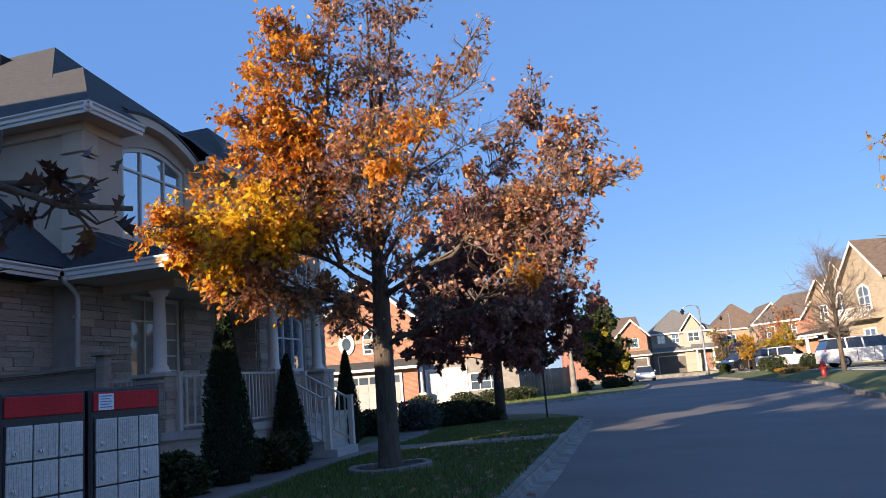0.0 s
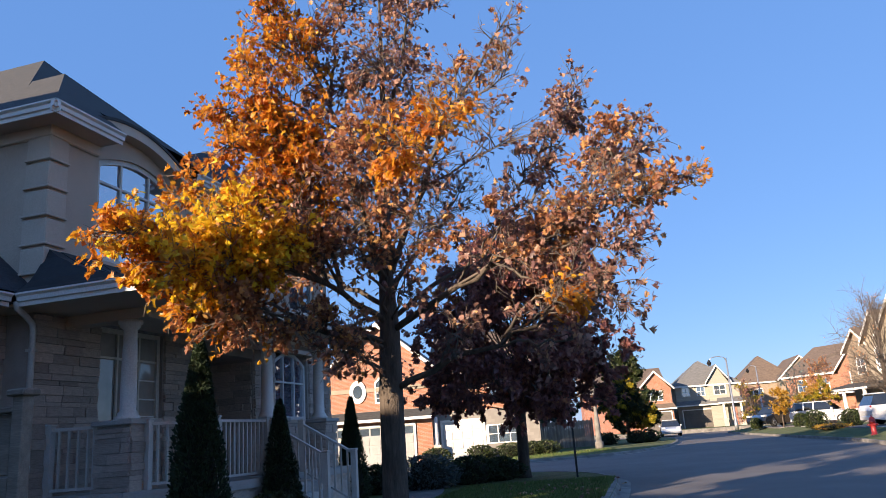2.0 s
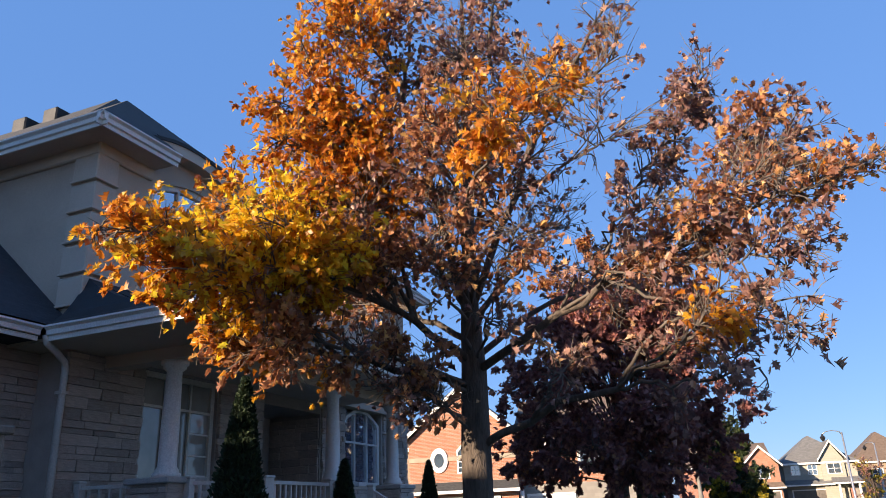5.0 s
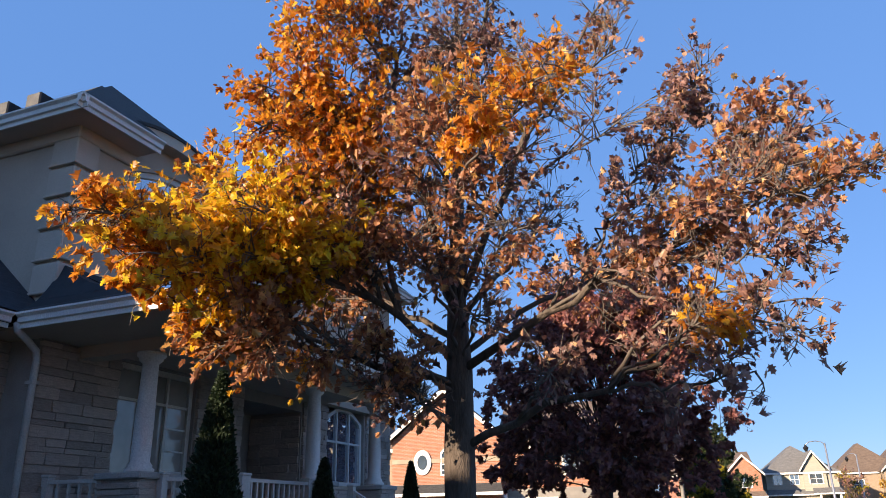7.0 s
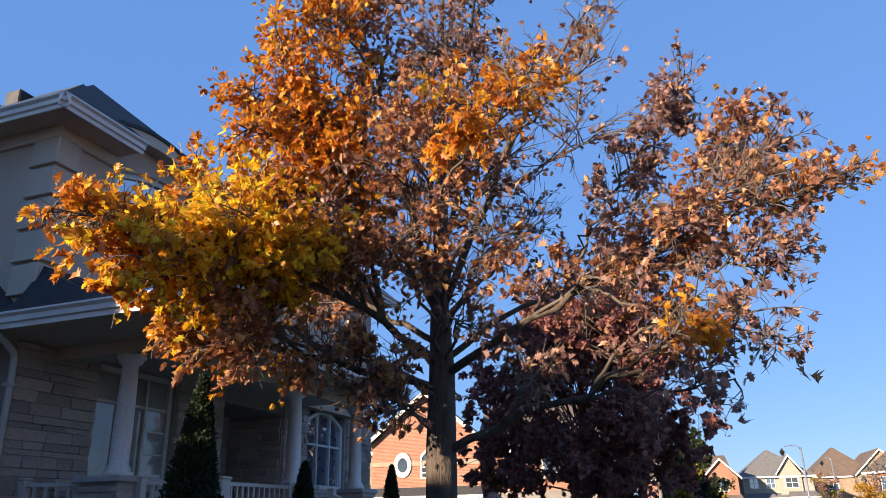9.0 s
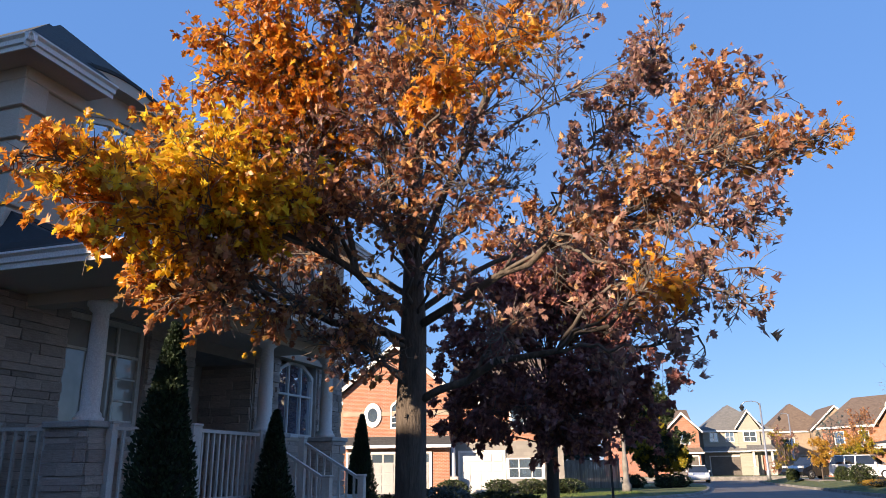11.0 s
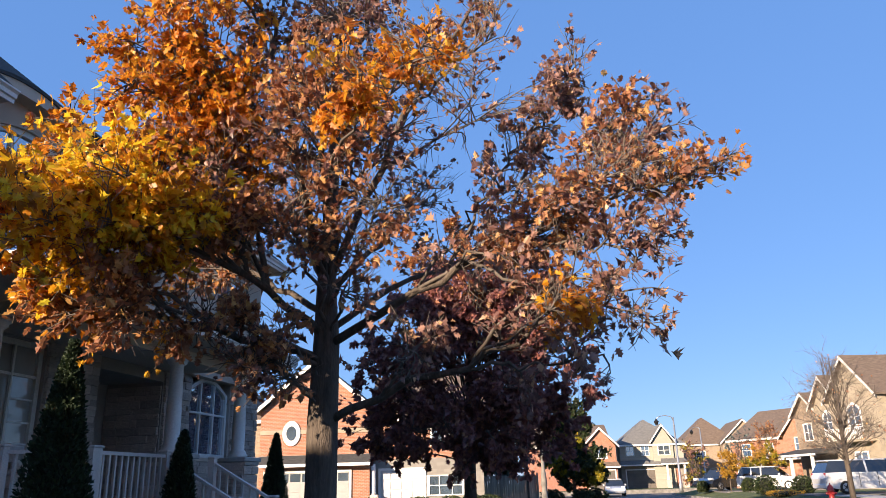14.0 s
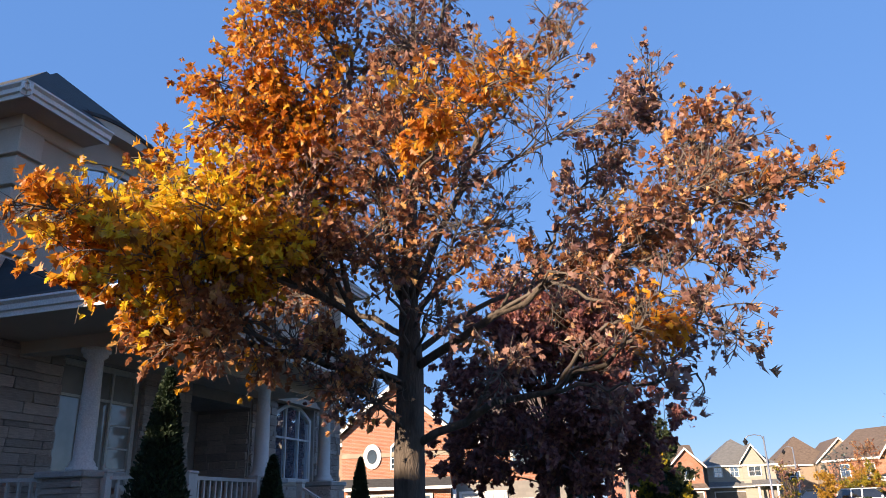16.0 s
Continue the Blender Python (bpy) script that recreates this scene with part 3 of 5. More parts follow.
def railing(a, b, z0a=1.06, z0b=1.06, h=0.86, posts=(True, True)):
    """A painted railing from a to b with square balusters; its foot may slope."""
    a, b = Vector((*a, 0)), Vector((*b, 0))
    d = b - a
    n = max(2, int(d.length / 0.125))
    r = part("railing", bmesh.new(), RAIL, house, "painted porch railing")
    s = d.normalized()
    o = Vector((s.y, -s.x, 0))
    for up in (0.0, h):
        b2 = bmesh.new()
        pa, pb = a + Vector((0, 0, z0a + up)), b + Vector((0, 0, z0b + up))
        hw, hh = (0.035, 0.022) if up else (0.025, 0.02)
        q = [[b2.verts.new(p + o * x + Vector((0, 0, z))) for x, z in ((-hw, -hh), (hw, -hh), (hw, hh), (-hw, hh))] for p in (pa, pb)]
        for i in range(4):
            b2.faces.new((q[0][i], q[0][(i + 1) % 4], q[1][(i + 1) % 4], q[1][i]))
        b2.faces.new(q[0]), b2.faces.new(q[1][::-1])
        bmesh.ops.recalc_face_normals(b2, faces=b2.faces[:])
        part("rail", b2, RAIL, r)
    for k in range(1, n):
        p = a + d * k / n
        z = z0a + (z0b - z0a) * k / n
        boxpart("baluster", (p.x - 0.016, p.x + 0.016, p.y - 0.016, p.y + 0.016, z + 0.018, z + h - 0.02), RAIL, r)
    for p, z, on in ((a, z0a, posts[0]), (b, z0b, posts[1])):
        if on:
            b2 = bmesh.new()
            box(b2, p.x - 0.05, p.x + 0.05, p.y - 0.05, p.y + 0.05, z - 0.09, z + h + 0.05)
            rbox(b2, p.x - 0.065, p.x + 0.065, p.y - 0.065, p.y + 0.065, z + h + 0.05, z + h + 0.085, 0.01)
            part("post", b2, RAIL, r)
    return r


railing((0.12, 1.05), (-0.56, 0.85))
railing((0.8, 1.3), (1.4, 2.06))
railing((1.4, 2.14), (1.4, 3.66))
railing((1.44, 3.74), (2.5, 3.74), 1.0, 0.4)
railing((1.44, 4.93), (2.5, 4.93), 1.0, 0.4)
for k in range(4):
    boxpart("step", (1.5 + 0.28 * k, 1.5 + 0.28 * (k + 1) + 0.03, 3.8, 4.87, 0.0, 0.82 - 0.17 * k), CONCRETE, house, "concrete step", 0.012)
bm = bmesh.new()
tube(bm, [(-0.45, -0.03, 3.72), (-0.45, 0.0, 3.62), (-0.5, 0.22, 3.53), (-0.55, 0.37, 3.46), (-0.55, 0.4, 3.36), (-0.55, 0.4, 0.6)], [0.045] * 6, 8)
spout = part("downspout", bm, RAIL, house, "pale metal downspout", True)
for z in (1.4, 3.05):
    boxpart("strap", (-0.62, -0.5, 0.345, 0.455, z, z + 0.04), RAIL, spout)

# ---- community mailbox ----
mailbox = thing("community_mailbox", pose(-1.53, 4.41, 0, 0, 0, 63.4), "grey community mailbox with red header panels and rows of lockers", "mailbox")
for k in range(2):
    x = 0.52 * k
    bm = bmesh.new()
    rbox(bm, x, x + 0.5, 0.0, 0.44, 0.3, 1.53, 0.012)
    mod = part("cabinet", bm, MAIL_BLACK, mailbox, "black-framed locker cabinet")
    hd = boxpart("header", (x + 0.02, x + 0.475, -0.012, 0.002, 1.395, 1.505), MAIL_RED, mod, "red header panel", 0.004)
    if k:
        boxpart("notice", (x + 0.05, x + 0.15, -0.015, -0.011, 1.4, 1.495), LABEL_PAPER, hd, "small pale notice with fine print")
        for j in range(5):
            boxpart("print_bar", (x + 0.06, x + 0.14 - 0.015 * (j % 2), -0.017, -0.0145, 1.478 - j * 0.016, 1.484 - j * 0.016), LABEL_INK, hd)
    bm = bmesh.new()
    box(bm, x + 0.025, x + 0.475, -0.006, 0.0, 0.38, 1.36)
    part("locker_frame", bm, MAIL_BLACK, mod)
    for r in range(5):
        for c in range(3):
            x0, z0 = x + 0.032 + c * 0.148, 0.39 + r * 0.194
            lk = boxpart("locker_door", (x0, x0 + 0.14, -0.02, -0.006, z0, z0 + 0.184), MAIL_GREY, mod, "", 0.004)
            for j in range(9):
                boxpart("rib", (x0 + 0.012 + j * 0.0135, x0 + 0.018 + j * 0.0135, -0.0225, -0.019, z0 + 0.012, z0 + 0.172), MAIL_GREY, lk)
            b2 = bmesh.new()
            tube(b2, [(x0 + 0.036, -0.036, z0 + 0.045), (x0 + 0.036, -0.03, z0 + 0.045), (x0 + 0.036, -0.018, z0 + 0.045)], [0.008, 0.0125, 0.014], 10)
            part("lock", b2, BRASS, lk, "round metal lock")
            boxpart("keyhole", (x0 + 0.0345, x0 + 0.0375, -0.0375, -0.0355, z0 + 0.038, z0 + 0.052), MAIL_BLACK, lk)
    boxpart("pedestal", (x + 0.1, x + 0.4, 0.1, 0.35, 0.12, 0.3), MAIL_BLACK, mailbox)
boxpart("pad", (-0.15, 1.2, -0.2, 0.65, 0.0, 0.15), CONCRETE, mailbox, "concrete pad", 0.01)

# ---- board fence beside the porch ----
fence = thing("board_fence", pose(-3.42, 9.13, 0, 0, 0, 167), "brown horizontal board fence with a capped post", "fence")
for z in (0.2, 0.49, 0.78, 1.07, 1.36, 1.62):
    boxpart("board", (0.1, 4.2, -0.02, 0.02, z, z + 0.27), BROWN_WOOD, fence, r=0.006)
boxpart("top_board", (0.05, 4.2, -0.07, 0.07, 1.9, 1.945), BROWN_WOOD, fence, r=0.006)
for x in (0.0, 2.1):
    boxpart("post", (x - 0.06, x + 0.06, -0.06, 0.06, 0, 2.04), BROWN_WOOD, fence, r=0.006)
    boxpart("post_cap", (x - 0.1, x + 0.1, -0.1, 0.1, 2.04, 2.1), BROWN_WOOD, fence, r=0.012)


# ---- trees ----
LEAF = np.array([(0, 0, 0), (0.18, 0.06, 0), (0.24, 0.34, 0), (0.36, 0.19, 0), (0.52, 0.43, 0), (0.60, 0.20, 0), (0.80, 0.27, 0), (0.86, 0.09, 0), (1, 0, 0),
                 (0.86, -0.09, 0), (0.80, -0.27, 0), (0.60, -0.20, 0), (0.52, -0.43, 0), (0.36, -0.19, 0), (0.24, -0.34, 0), (0.18, -0.06, 0), (0.5, 0, 0)], float)
LEAF_FACES = np.array([(16, k, (k + 1) % 16) for k in range(16)])
OVAL = np.array([(0, 0, 0), (0.3, 0.2, 0), (0.7, 0.2, 0), (1, 0, 0), (0.7, -0.2, 0), (0.3, -0.2, 0)], float)
OVAL_FACES = np.array([(0, 1, 5), (1, 2, 5), (5, 2, 4), (2, 3, 4)])


def leaves(name, at, way, size, mat, parent, rs, shape=LEAF, faces=LEAF_FACES, label="", fold=0.5, curl=0.45, spread=0.8):
    """Leaves at points at, each pointing roughly along way, folded along the midrib and curled."""
    n = len(at)
    if n == 0:
        return None
    d = way + rs.normal(0, spread, (n, 3))
    d /= np.linalg.norm(d, axis=1, keepdims=True) + 1e-9
    r = rs.normal(0, 1, (n, 3)) + np.array([0, 0, 1.0])
    s = np.cross(r, d)
    s /= np.linalg.norm(s, axis=1, keepdims=True) + 1e-9
    up = np.cross(d, s)
    sz = size * (0.6 + 0.7 * rs.random(n))
    fo, cu, ro = fold * rs.normal(0.5, 0.7, n), curl * rs.normal(0.6, 0.8, n), curl * rs.normal(0, 1.6, n)
    v = np.zeros((n, len(shape), 3))
    x, y = shape[:, 0], shape[:, 1]
    z = np.abs(y)[None] * fo[:, None] * 1.2 - cu[:, None] * (x ** 2)[None] * 0.5 + ro[:, None] * (y ** 2 + 0.25 * x * y)[None]
    v = at[:, None] + sz[:, None, None] * (x[None, :, None] * d[:, None] + y[None, :, None] * s[:, None] + z[:, :, None] * up[:, None])
    f = (faces[None] + (np.arange(n) * len(shape))[:, None, None]).reshape(-1, 3)
    me = bpy.data.meshes.new(name)
    me.from_pydata(v.reshape(-1, 3).tolist(), [], f.tolist())
    return mesh_part(name, me, mat, parent, label)


def bezier(a, b, c, t):
    return a * (1 - t) ** 2 + b * 2 * t * (1 - t) + c * t * t


def limb_tree(tree, trunk_pts, trunk_r, limbs, rs, size, twig_mat, bark, mats, labels, sub=12, twigs=3, thick=1.0, stout=0.62):
    """A trunk, limbs that arc to the given ends, side branches and twigs round them, and leaves along the twigs.
    limbs: end x, y, z, reach of its spray, leaves, tone, height at which it leaves the trunk, thickness."""
    bm = bmesh.new()
    tube(bm, trunk_pts, trunk_r, 14)
    part("trunk", bm, bark, tree, "", True)
    tz = [p[2] for p in trunk_pts]
    def on_trunk(z):
        return np.array([np.interp(z, tz, [p[i] for p in trunk_pts]) for i in range(3)])
    spots = {}
    main = None
    for ex, ey, ez, reach, count, tone, z0, r0 in limbs:
        c = np.array((ex, ey, ez))
        if z0 < 0:      # springs from the last main limb, that share of the way along it
            a = main[int(-z0 * 11)]
            z0 = a[2]
        else:
            a = on_trunk(z0)
        b = a * 0.45 + c * 0.55 + np.array([0, 0, (ez - z0) * 0.12 + 0.1]) + rs.normal(0, 0.12, 3)
        ts = np.linspace(0, 1, 12)
        wob = rs.normal(0, 0.04, (12, 3)) * np.sin(math.pi * ts)[:, None]
        pts = np.array([bezier(a, b, c, t) for t in ts]) + wob
        bm = bmesh.new()
        tube(bm, pts.tolist(), [r0 * (stout if r0 > 0.035 else 0.62) * (1 - t) ** 0.9 + 0.006 for t in ts], 7)
        if tuple(a) == tuple(on_trunk(z0)):
            main = pts
        lb = part("limb", bm, bark if r0 > 0.03 else twig_mat, tree, "", True)
        bm = bmesh.new()
        n_sub = max(4, int(sub * (0.6 + reach) * (0.42 if count < 70 and reach > 0.3 else 1.0)))
        count = count * thick * (0.85 if tone == 3 else 1.0)
        mean = count / (n_sub * (twigs + 1))
        clump = rs.gamma(1.0, 1.0, n_sub)
        along = (c - a) / np.linalg.norm(c - a)
        for i in range(n_sub):
            t0 = 0.42 + 0.58 * rs.random() ** 0.8
            k = min(10, int(t0 * 11))
            s = pts[k] + (pts[k + 1] - pts[k]) * (t0 * 11 - k)
            out = rs.normal(0, 1, 3)
            out -= along * out.dot(along) * 0.25
            out /= np.linalg.norm(out)
            way = out * np.array([0.95, 0.95, 0.8]) + along * 0.35 + np.array([0, 0, 0.08])
            e = s + reach * (0.35 + 0.75 * rs.random()) * way
            mid = (s + e) / 2 + rs.normal(0, 0.05, 3) * reach + along * 0.07 * reach
            br = [bezier(s, mid * 2 - (s + e) / 2, e, q) for q in (0, 0.33, 0.66, 1)]
            tube(bm, [q.tolist() for q in br], [0.0095, 0.0075, 0.005, 0.0025], 4, False)
            tips = [(br[2], e)]
            d = (e - s) / (np.linalg.norm(e - s) + 1e-6)
            for j in range(twigs):
                f = 0.25 + 0.7 * (j + rs.random()) / twigs
                q = bezier(s, mid * 2 - (s + e) / 2, e, f)
                side = rs.normal(0, 1, 3)
                side -= d * side.dot(d)
                side /= np.linalg.norm(side) + 1e-6
                w = q + (0.08 + reach * (0.16 + 0.3 * rs.random())) * (d * 0.75 + side * 0.7 + np.array([0, 0, 0.12]))
                tube(bm, [q.tolist(), ((q + w) / 2 + rs.normal(0, 0.018, 3)).tolist(), w.tolist()], [0.0048, 0.0038, 0.002], 3, False)
                tips.append((q, w))
            for q, w in tips:
                each = int(rs.poisson(mean * clump[i]))
                tt = rs.random(each)[:, None] ** 0.6
                at = q + (w - q) * (0.15 + 0.9 * tt) + rs.normal(0, 0.03, (each, 3))
                way = np.repeat(((w - q) / (np.linalg.norm(w - q) + 1e-6))[None], each, 0) + np.array([0, 0, -0.55])
                spots.setdefault(tone, []).append((at, way))
        tagged(part("twig_spray", bm, twig_mat, lb), "fine bare twigs", kind="stuff")
    for tone, got in spots.items():
        leaves("foliage", np.concatenate([g[0] for g in got]), np.concatenate([g[1] for g in got]), size, mats[tone], tree, rs, label=labels[tone], fold=0.8, curl=0.8)


YELLOW = foliage_mat("yellow_leaves", ((0, (0.34, 0.12, 0.02)), (0.3, (0.66, 0.30, 0.02)), (0.7, (0.90, 0.58, 0.03)), (1, (0.84, 0.70, 0.06))), 0.6)
ORANGE = foliage_mat("orange_leaves", ((0, (0.30, 0.08, 0.016)), (0.35, (0.60, 0.20, 0.022)), (0.75, (0.80, 0.35, 0.03)), (1, (0.86, 0.52, 0.05))), 0.55)
RUSSET = foliage_mat("russet_leaves", ((0, (0.16, 0.06, 0.04)), (0.35, (0.36, 0.15, 0.075)), (0.75, (0.55, 0.26, 0.125)), (1, (0.76, 0.45, 0.15))), 0.48)
BROWN = foliage_mat("brown_leaves", ((0, (0.10, 0.05, 0.046)), (0.4, (0.25, 0.128, 0.105)), (0.8, (0.40, 0.225, 0.175)), (1, (0.62, 0.36, 0.17))), 0.36)
PURPLE = foliage_mat("purple_leaves", ((0, (0.14, 0.055, 0.057)), (0.6, (0.28, 0.108, 0.10)), (0.9, (0.37, 0.15, 0.115)), (1, (0.48, 0.22, 0.11))), 0.42)

rs = np.random.default_rng(11)
maple = thing("maple_tree", Matrix.Identity(4), "autumn maple with yellow, orange and withered brown leaves", "tree")
TONES = [YELLOW, ORANGE, RUSSET, BROWN]
TONE_LABELS = ["bright yellow leaves", "orange leaves", "russet leaves", "withered brown leaves"]
left_limbs = [
    (-2.28, 10.1, 3.73, 0.46, 520, 0, 2.95, 0.055), (-1.92, 10.1, 3.42, 0.46, 320, 0, -0.5, 0.025), (-3.02, 9.45, 3.64, 0.22, 90, 1, -0.55, 0.03), (-2.9, 9.9, 3.8, 0.36, 170, 0, -0.6, 0.03), (-1.8, 10.3, 3.79, 0.62, 520, 0, -0.45, 0.03),
    (-1.4, 11.3, 3.8, 0.55, 260, 2, -0.3, 0.03), (-1.6, 11.6, 4.8, 0.6, 380, 1, -0.35, 0.03), (-1.45, 11.3, 4.35, 0.55, 300, 3, -0.35, 0.025), (-2.0, 11.3, 4.6, 0.45, 260, 1, -0.4, 0.025), (-1.5, 11.8, 5.4, 0.5, 240, 1, -0.3, 0.025), (-2.7, 11.0, 4.5, 0.45, 200, 1, -0.6, 0.025), (-1.95, 11.7, 5.15, 0.5, 240, 1, -0.4, 0.025),
    (-2.85, 10.8, 3.05, 0.48, 340, 1, 2.7, 0.055), (-2.92, 10.2, 3.52, 0.42, 360, 1, -0.5, 0.03), (-2.45, 9.9, 3.37, 0.58, 560, 0, -0.45, 0.03), (-2.1, 10.7, 2.85, 0.65, 380, 2, -0.35, 0.03)]
top_limbs = [
    (-1.4, 12.0, 7.2, 0.6, 250, 2, 3.45, 0.06), (-1.84, 11.4, 7.22, 0.28, 110, 1, -0.75, 0.025), (-2.16, 11.3, 6.32, 0.54, 270, 1, -0.5, 0.03), (-1.65, 11.4, 6.62, 0.46, 190, 1, -0.6, 0.025), (-1.97, 11.3, 5.52, 0.5, 240, 1, -0.35, 0.03), (-2.38, 11.2, 5.7, 0.36, 200, 1, -0.4, 0.02), (-2.27, 11.0, 5.1, 0.32, 160, 1, -0.35, 0.02), (-1.5, 12.0, 5.7, 0.5, 230, 3, -0.3, 0.025), (-0.9, 12.4, 8.2, 0.55, 196, 2, -0.6, 0.03),
    (0.1, 12.4, 7.8, 0.6, 210, 3, 4.3, 0.06), (-0.35, 12.0, 6.5, 0.6, 196, 3, -0.4, 0.03), (-0.4, 11.2, 4.9, 0.65, 224, 2, 3.5, 0.04), (0.1, 9.6, 4.35, 0.35, 60, 1, -0.6, 0.02), (0.55, 10.2, 4.95, 0.42, 120, 1, -0.6, 0.02),
    (1.5, 12.2, 7.3, 0.4, 110, 2, 3.5, 0.055), (1.35, 12.0, 6.2, 0.65, 50, 3, -0.45, 0.025), (1.2, 11.8, 5.1, 0.8, 30, 3, -0.3, 0.025), (0.7, 11.7, 5.9, 0.7, 60, 3, -0.4, 0.02),
    (-0.75, 11.4, 4.6, 0.5, 110, 3, 3.3, 0.03), (-0.8, 11.3, 3.9, 0.5, 104, 2, 3.0, 0.03), (0.15, 11.4, 4.7, 0.5, 71, 3, 3.5, 0.03), (0.1, 11.3, 4.0, 0.5, 82, 2, 3.2, 0.03), (-0.5, 11.3, 5.4, 0.5, 110, 2, 3.9, 0.03)]
right_limbs = [
    (2.5, 10.8, 3.9, 0.45, 200, 2, 2.85, 0.06), (2.35, 12.5, 6.12, 0.4, 230, 3, -0.55, 0.025), (2.72, 11.8, 5.25, 0.35, 120, 2, -0.65, 0.02), (2.73, 11.6, 4.75, 0.46, 220, 3, -0.7, 0.025), (3.0, 11.2, 4.01, 0.35, 155, 2, -0.8, 0.02), (3.36, 11.3, 4.26, 0.22, 26, 1, -0.85, 0.015),
    (2.5, 10.8, 3.3, 0.4, 210, 3, -0.6, 0.025), (1.85, 11.0, 3.8, 0.5, 60, 3, -0.45, 0.025), (1.3, 11.4, 4.1, 0.5, 33, 3, -0.35, 0.02), (1.74, 12.0, 5.06, 0.37, 115, 3, -0.4, 0.02), (2.35, 10.8, 2.7, 0.3, 66, 3, -0.5, 0.02), (2.2, 10.9, 4.0, 0.42, 82, 2, -0.55, 0.02), (1.3, 11.2, 3.4, 0.5, 51, 3, -0.3, 0.025),
    (2.2, 10.9, 2.95, 0.42, 63, 3, 2.05, 0.055), (1.66, 10.6, 2.85, 0.25, 44, 1, -0.5, 0.02), (1.83, 11.0, 3.1, 0.45, 57, 3, -0.5, 0.025), (1.95, 10.8, 2.4, 0.38, 54, 3, -0.5, 0.025), (0.4, 11.6, 2.6, 0.4, 44, 3, -0.25, 0.025),
    (-1.2, 11.6, 2.5, 0.38, 71, 3, 2.3, 0.03), (-1.05, 11.6, 2.75, 0.36, 50, 2, 2.6, 0.025), (-1.6, 11.3, 2.95, 0.42, 110, 2, 2.7, 0.025), (-0.9, 11.8, 2.4, 0.3, 40, 2, 2.2, 0.02), (-0.2, 11.7, 3.2, 0.35, 40, 3, 2.9, 0.025)]
back_limbs = [
    (-1.6, 14.2, 5.0, 0.6, 200, 2, 3.4, 0.045), (0.5, 14.4, 5.4, 0.6, 110, 3, 3.4, 0.045), (1.6, 13.9, 4.3, 0.55, 170, 3, 3.0, 0.045),
    (-0.3, 14.1, 6.6, 0.55, 200, 3, 4.2, 0.04), (-2.4, 13.7, 4.2, 0.6, 240, 2, 3.2, 0.045)]
limb_tree(maple, [(-0.62, 12.72, 0.05), (-0.62, 12.72, 0.22), (-0.62, 12.72, 0.5), (-0.61, 12.7, 1.3), (-0.6, 12.66, 2.05), (-0.57, 12.62, 2.9), (-0.58, 12.6, 3.5), (-0.5, 12.55, 5.5), (-0.45, 12.5, 8.2)],
          [0.25, 0.2, 0.178, 0.165, 0.162, 0.14, 0.105, 0.05, 0.012], left_limbs + top_limbs + right_limbs + back_limbs, rs, 0.082, TWIG, BARK, TONES, TONE_LABELS, 28, 5, 3.0, 0.75)

ring = thing("tree_ring", pose(-0.62, 12.72, LAWN_Z), "ring of small concrete blocks round the tree, filled with mulch", "garden edging")
bm = bmesh.new()
tube(bm, [(0, 0, -0.03), (0, 0, 0.05)], [0.56, 0.5], 24)
part("mulch", bm, SOIL, ring)
for k in range(22):
    a = 2 * math.pi * k / 22
    bm = bmesh.new()
    rbox(bm, -0.055, 0.055, -0.083, 0.083, -0.02, 0.085 + 0.012 * math.sin(k * 7), 0.015)
    o = part("edging_block", bm, KERB, ring)
    o.matrix_basis = pose(0.61 * math.cos(a), 0.61 * math.sin(a), 0, 0, 0, math.degrees(a) + 4 * math.sin(k * 5))

rs = np.random.default_rng(23)
dark_tree = thing("maple_tree", Matrix.Identity(4), "rounded dense maple with dark purple-brown leaves on the corner lawn", "tree")
limbs2 = []
for k in range(78):
    a = rs.random() * 6.283
    h = rs.random()
    rad = (0.35 + 0.65 * math.sqrt(rs.random())) * 3.6 * (1 - 0.62 * h ** 2.4) * (0.82 + 0.18 * min(1, h * 4))
    limbs2.append((1.65 + rad * math.cos(a), 25.2 + rad * math.sin(a), 1.75 + 5.7 * h + 0.3 * rs.random(), 0.9, 900 if h < 0.35 else 700, 3 if (h > 0.75 and rs.random() < 0.5) else 0, 1.9 + 1.6 * h, 0.03))
limb_tree(dark_tree, [(1.4, 25.2, 0.05), (1.4, 25.2, 0.4), (1.42, 25.2, 2.0), (1.5, 25.2, 4), (1.6, 25.2, 7.2)], [0.22, 0.17, 0.155, 0.1, 0.02], limbs2, rs, 0.14, BARK_DARK, BARK_DARK,
          [PURPLE, PURPLE, PURPLE, RUSSET], ["dark purple-brown leaves"] * 3 + ["russet leaves"], 9, 2)

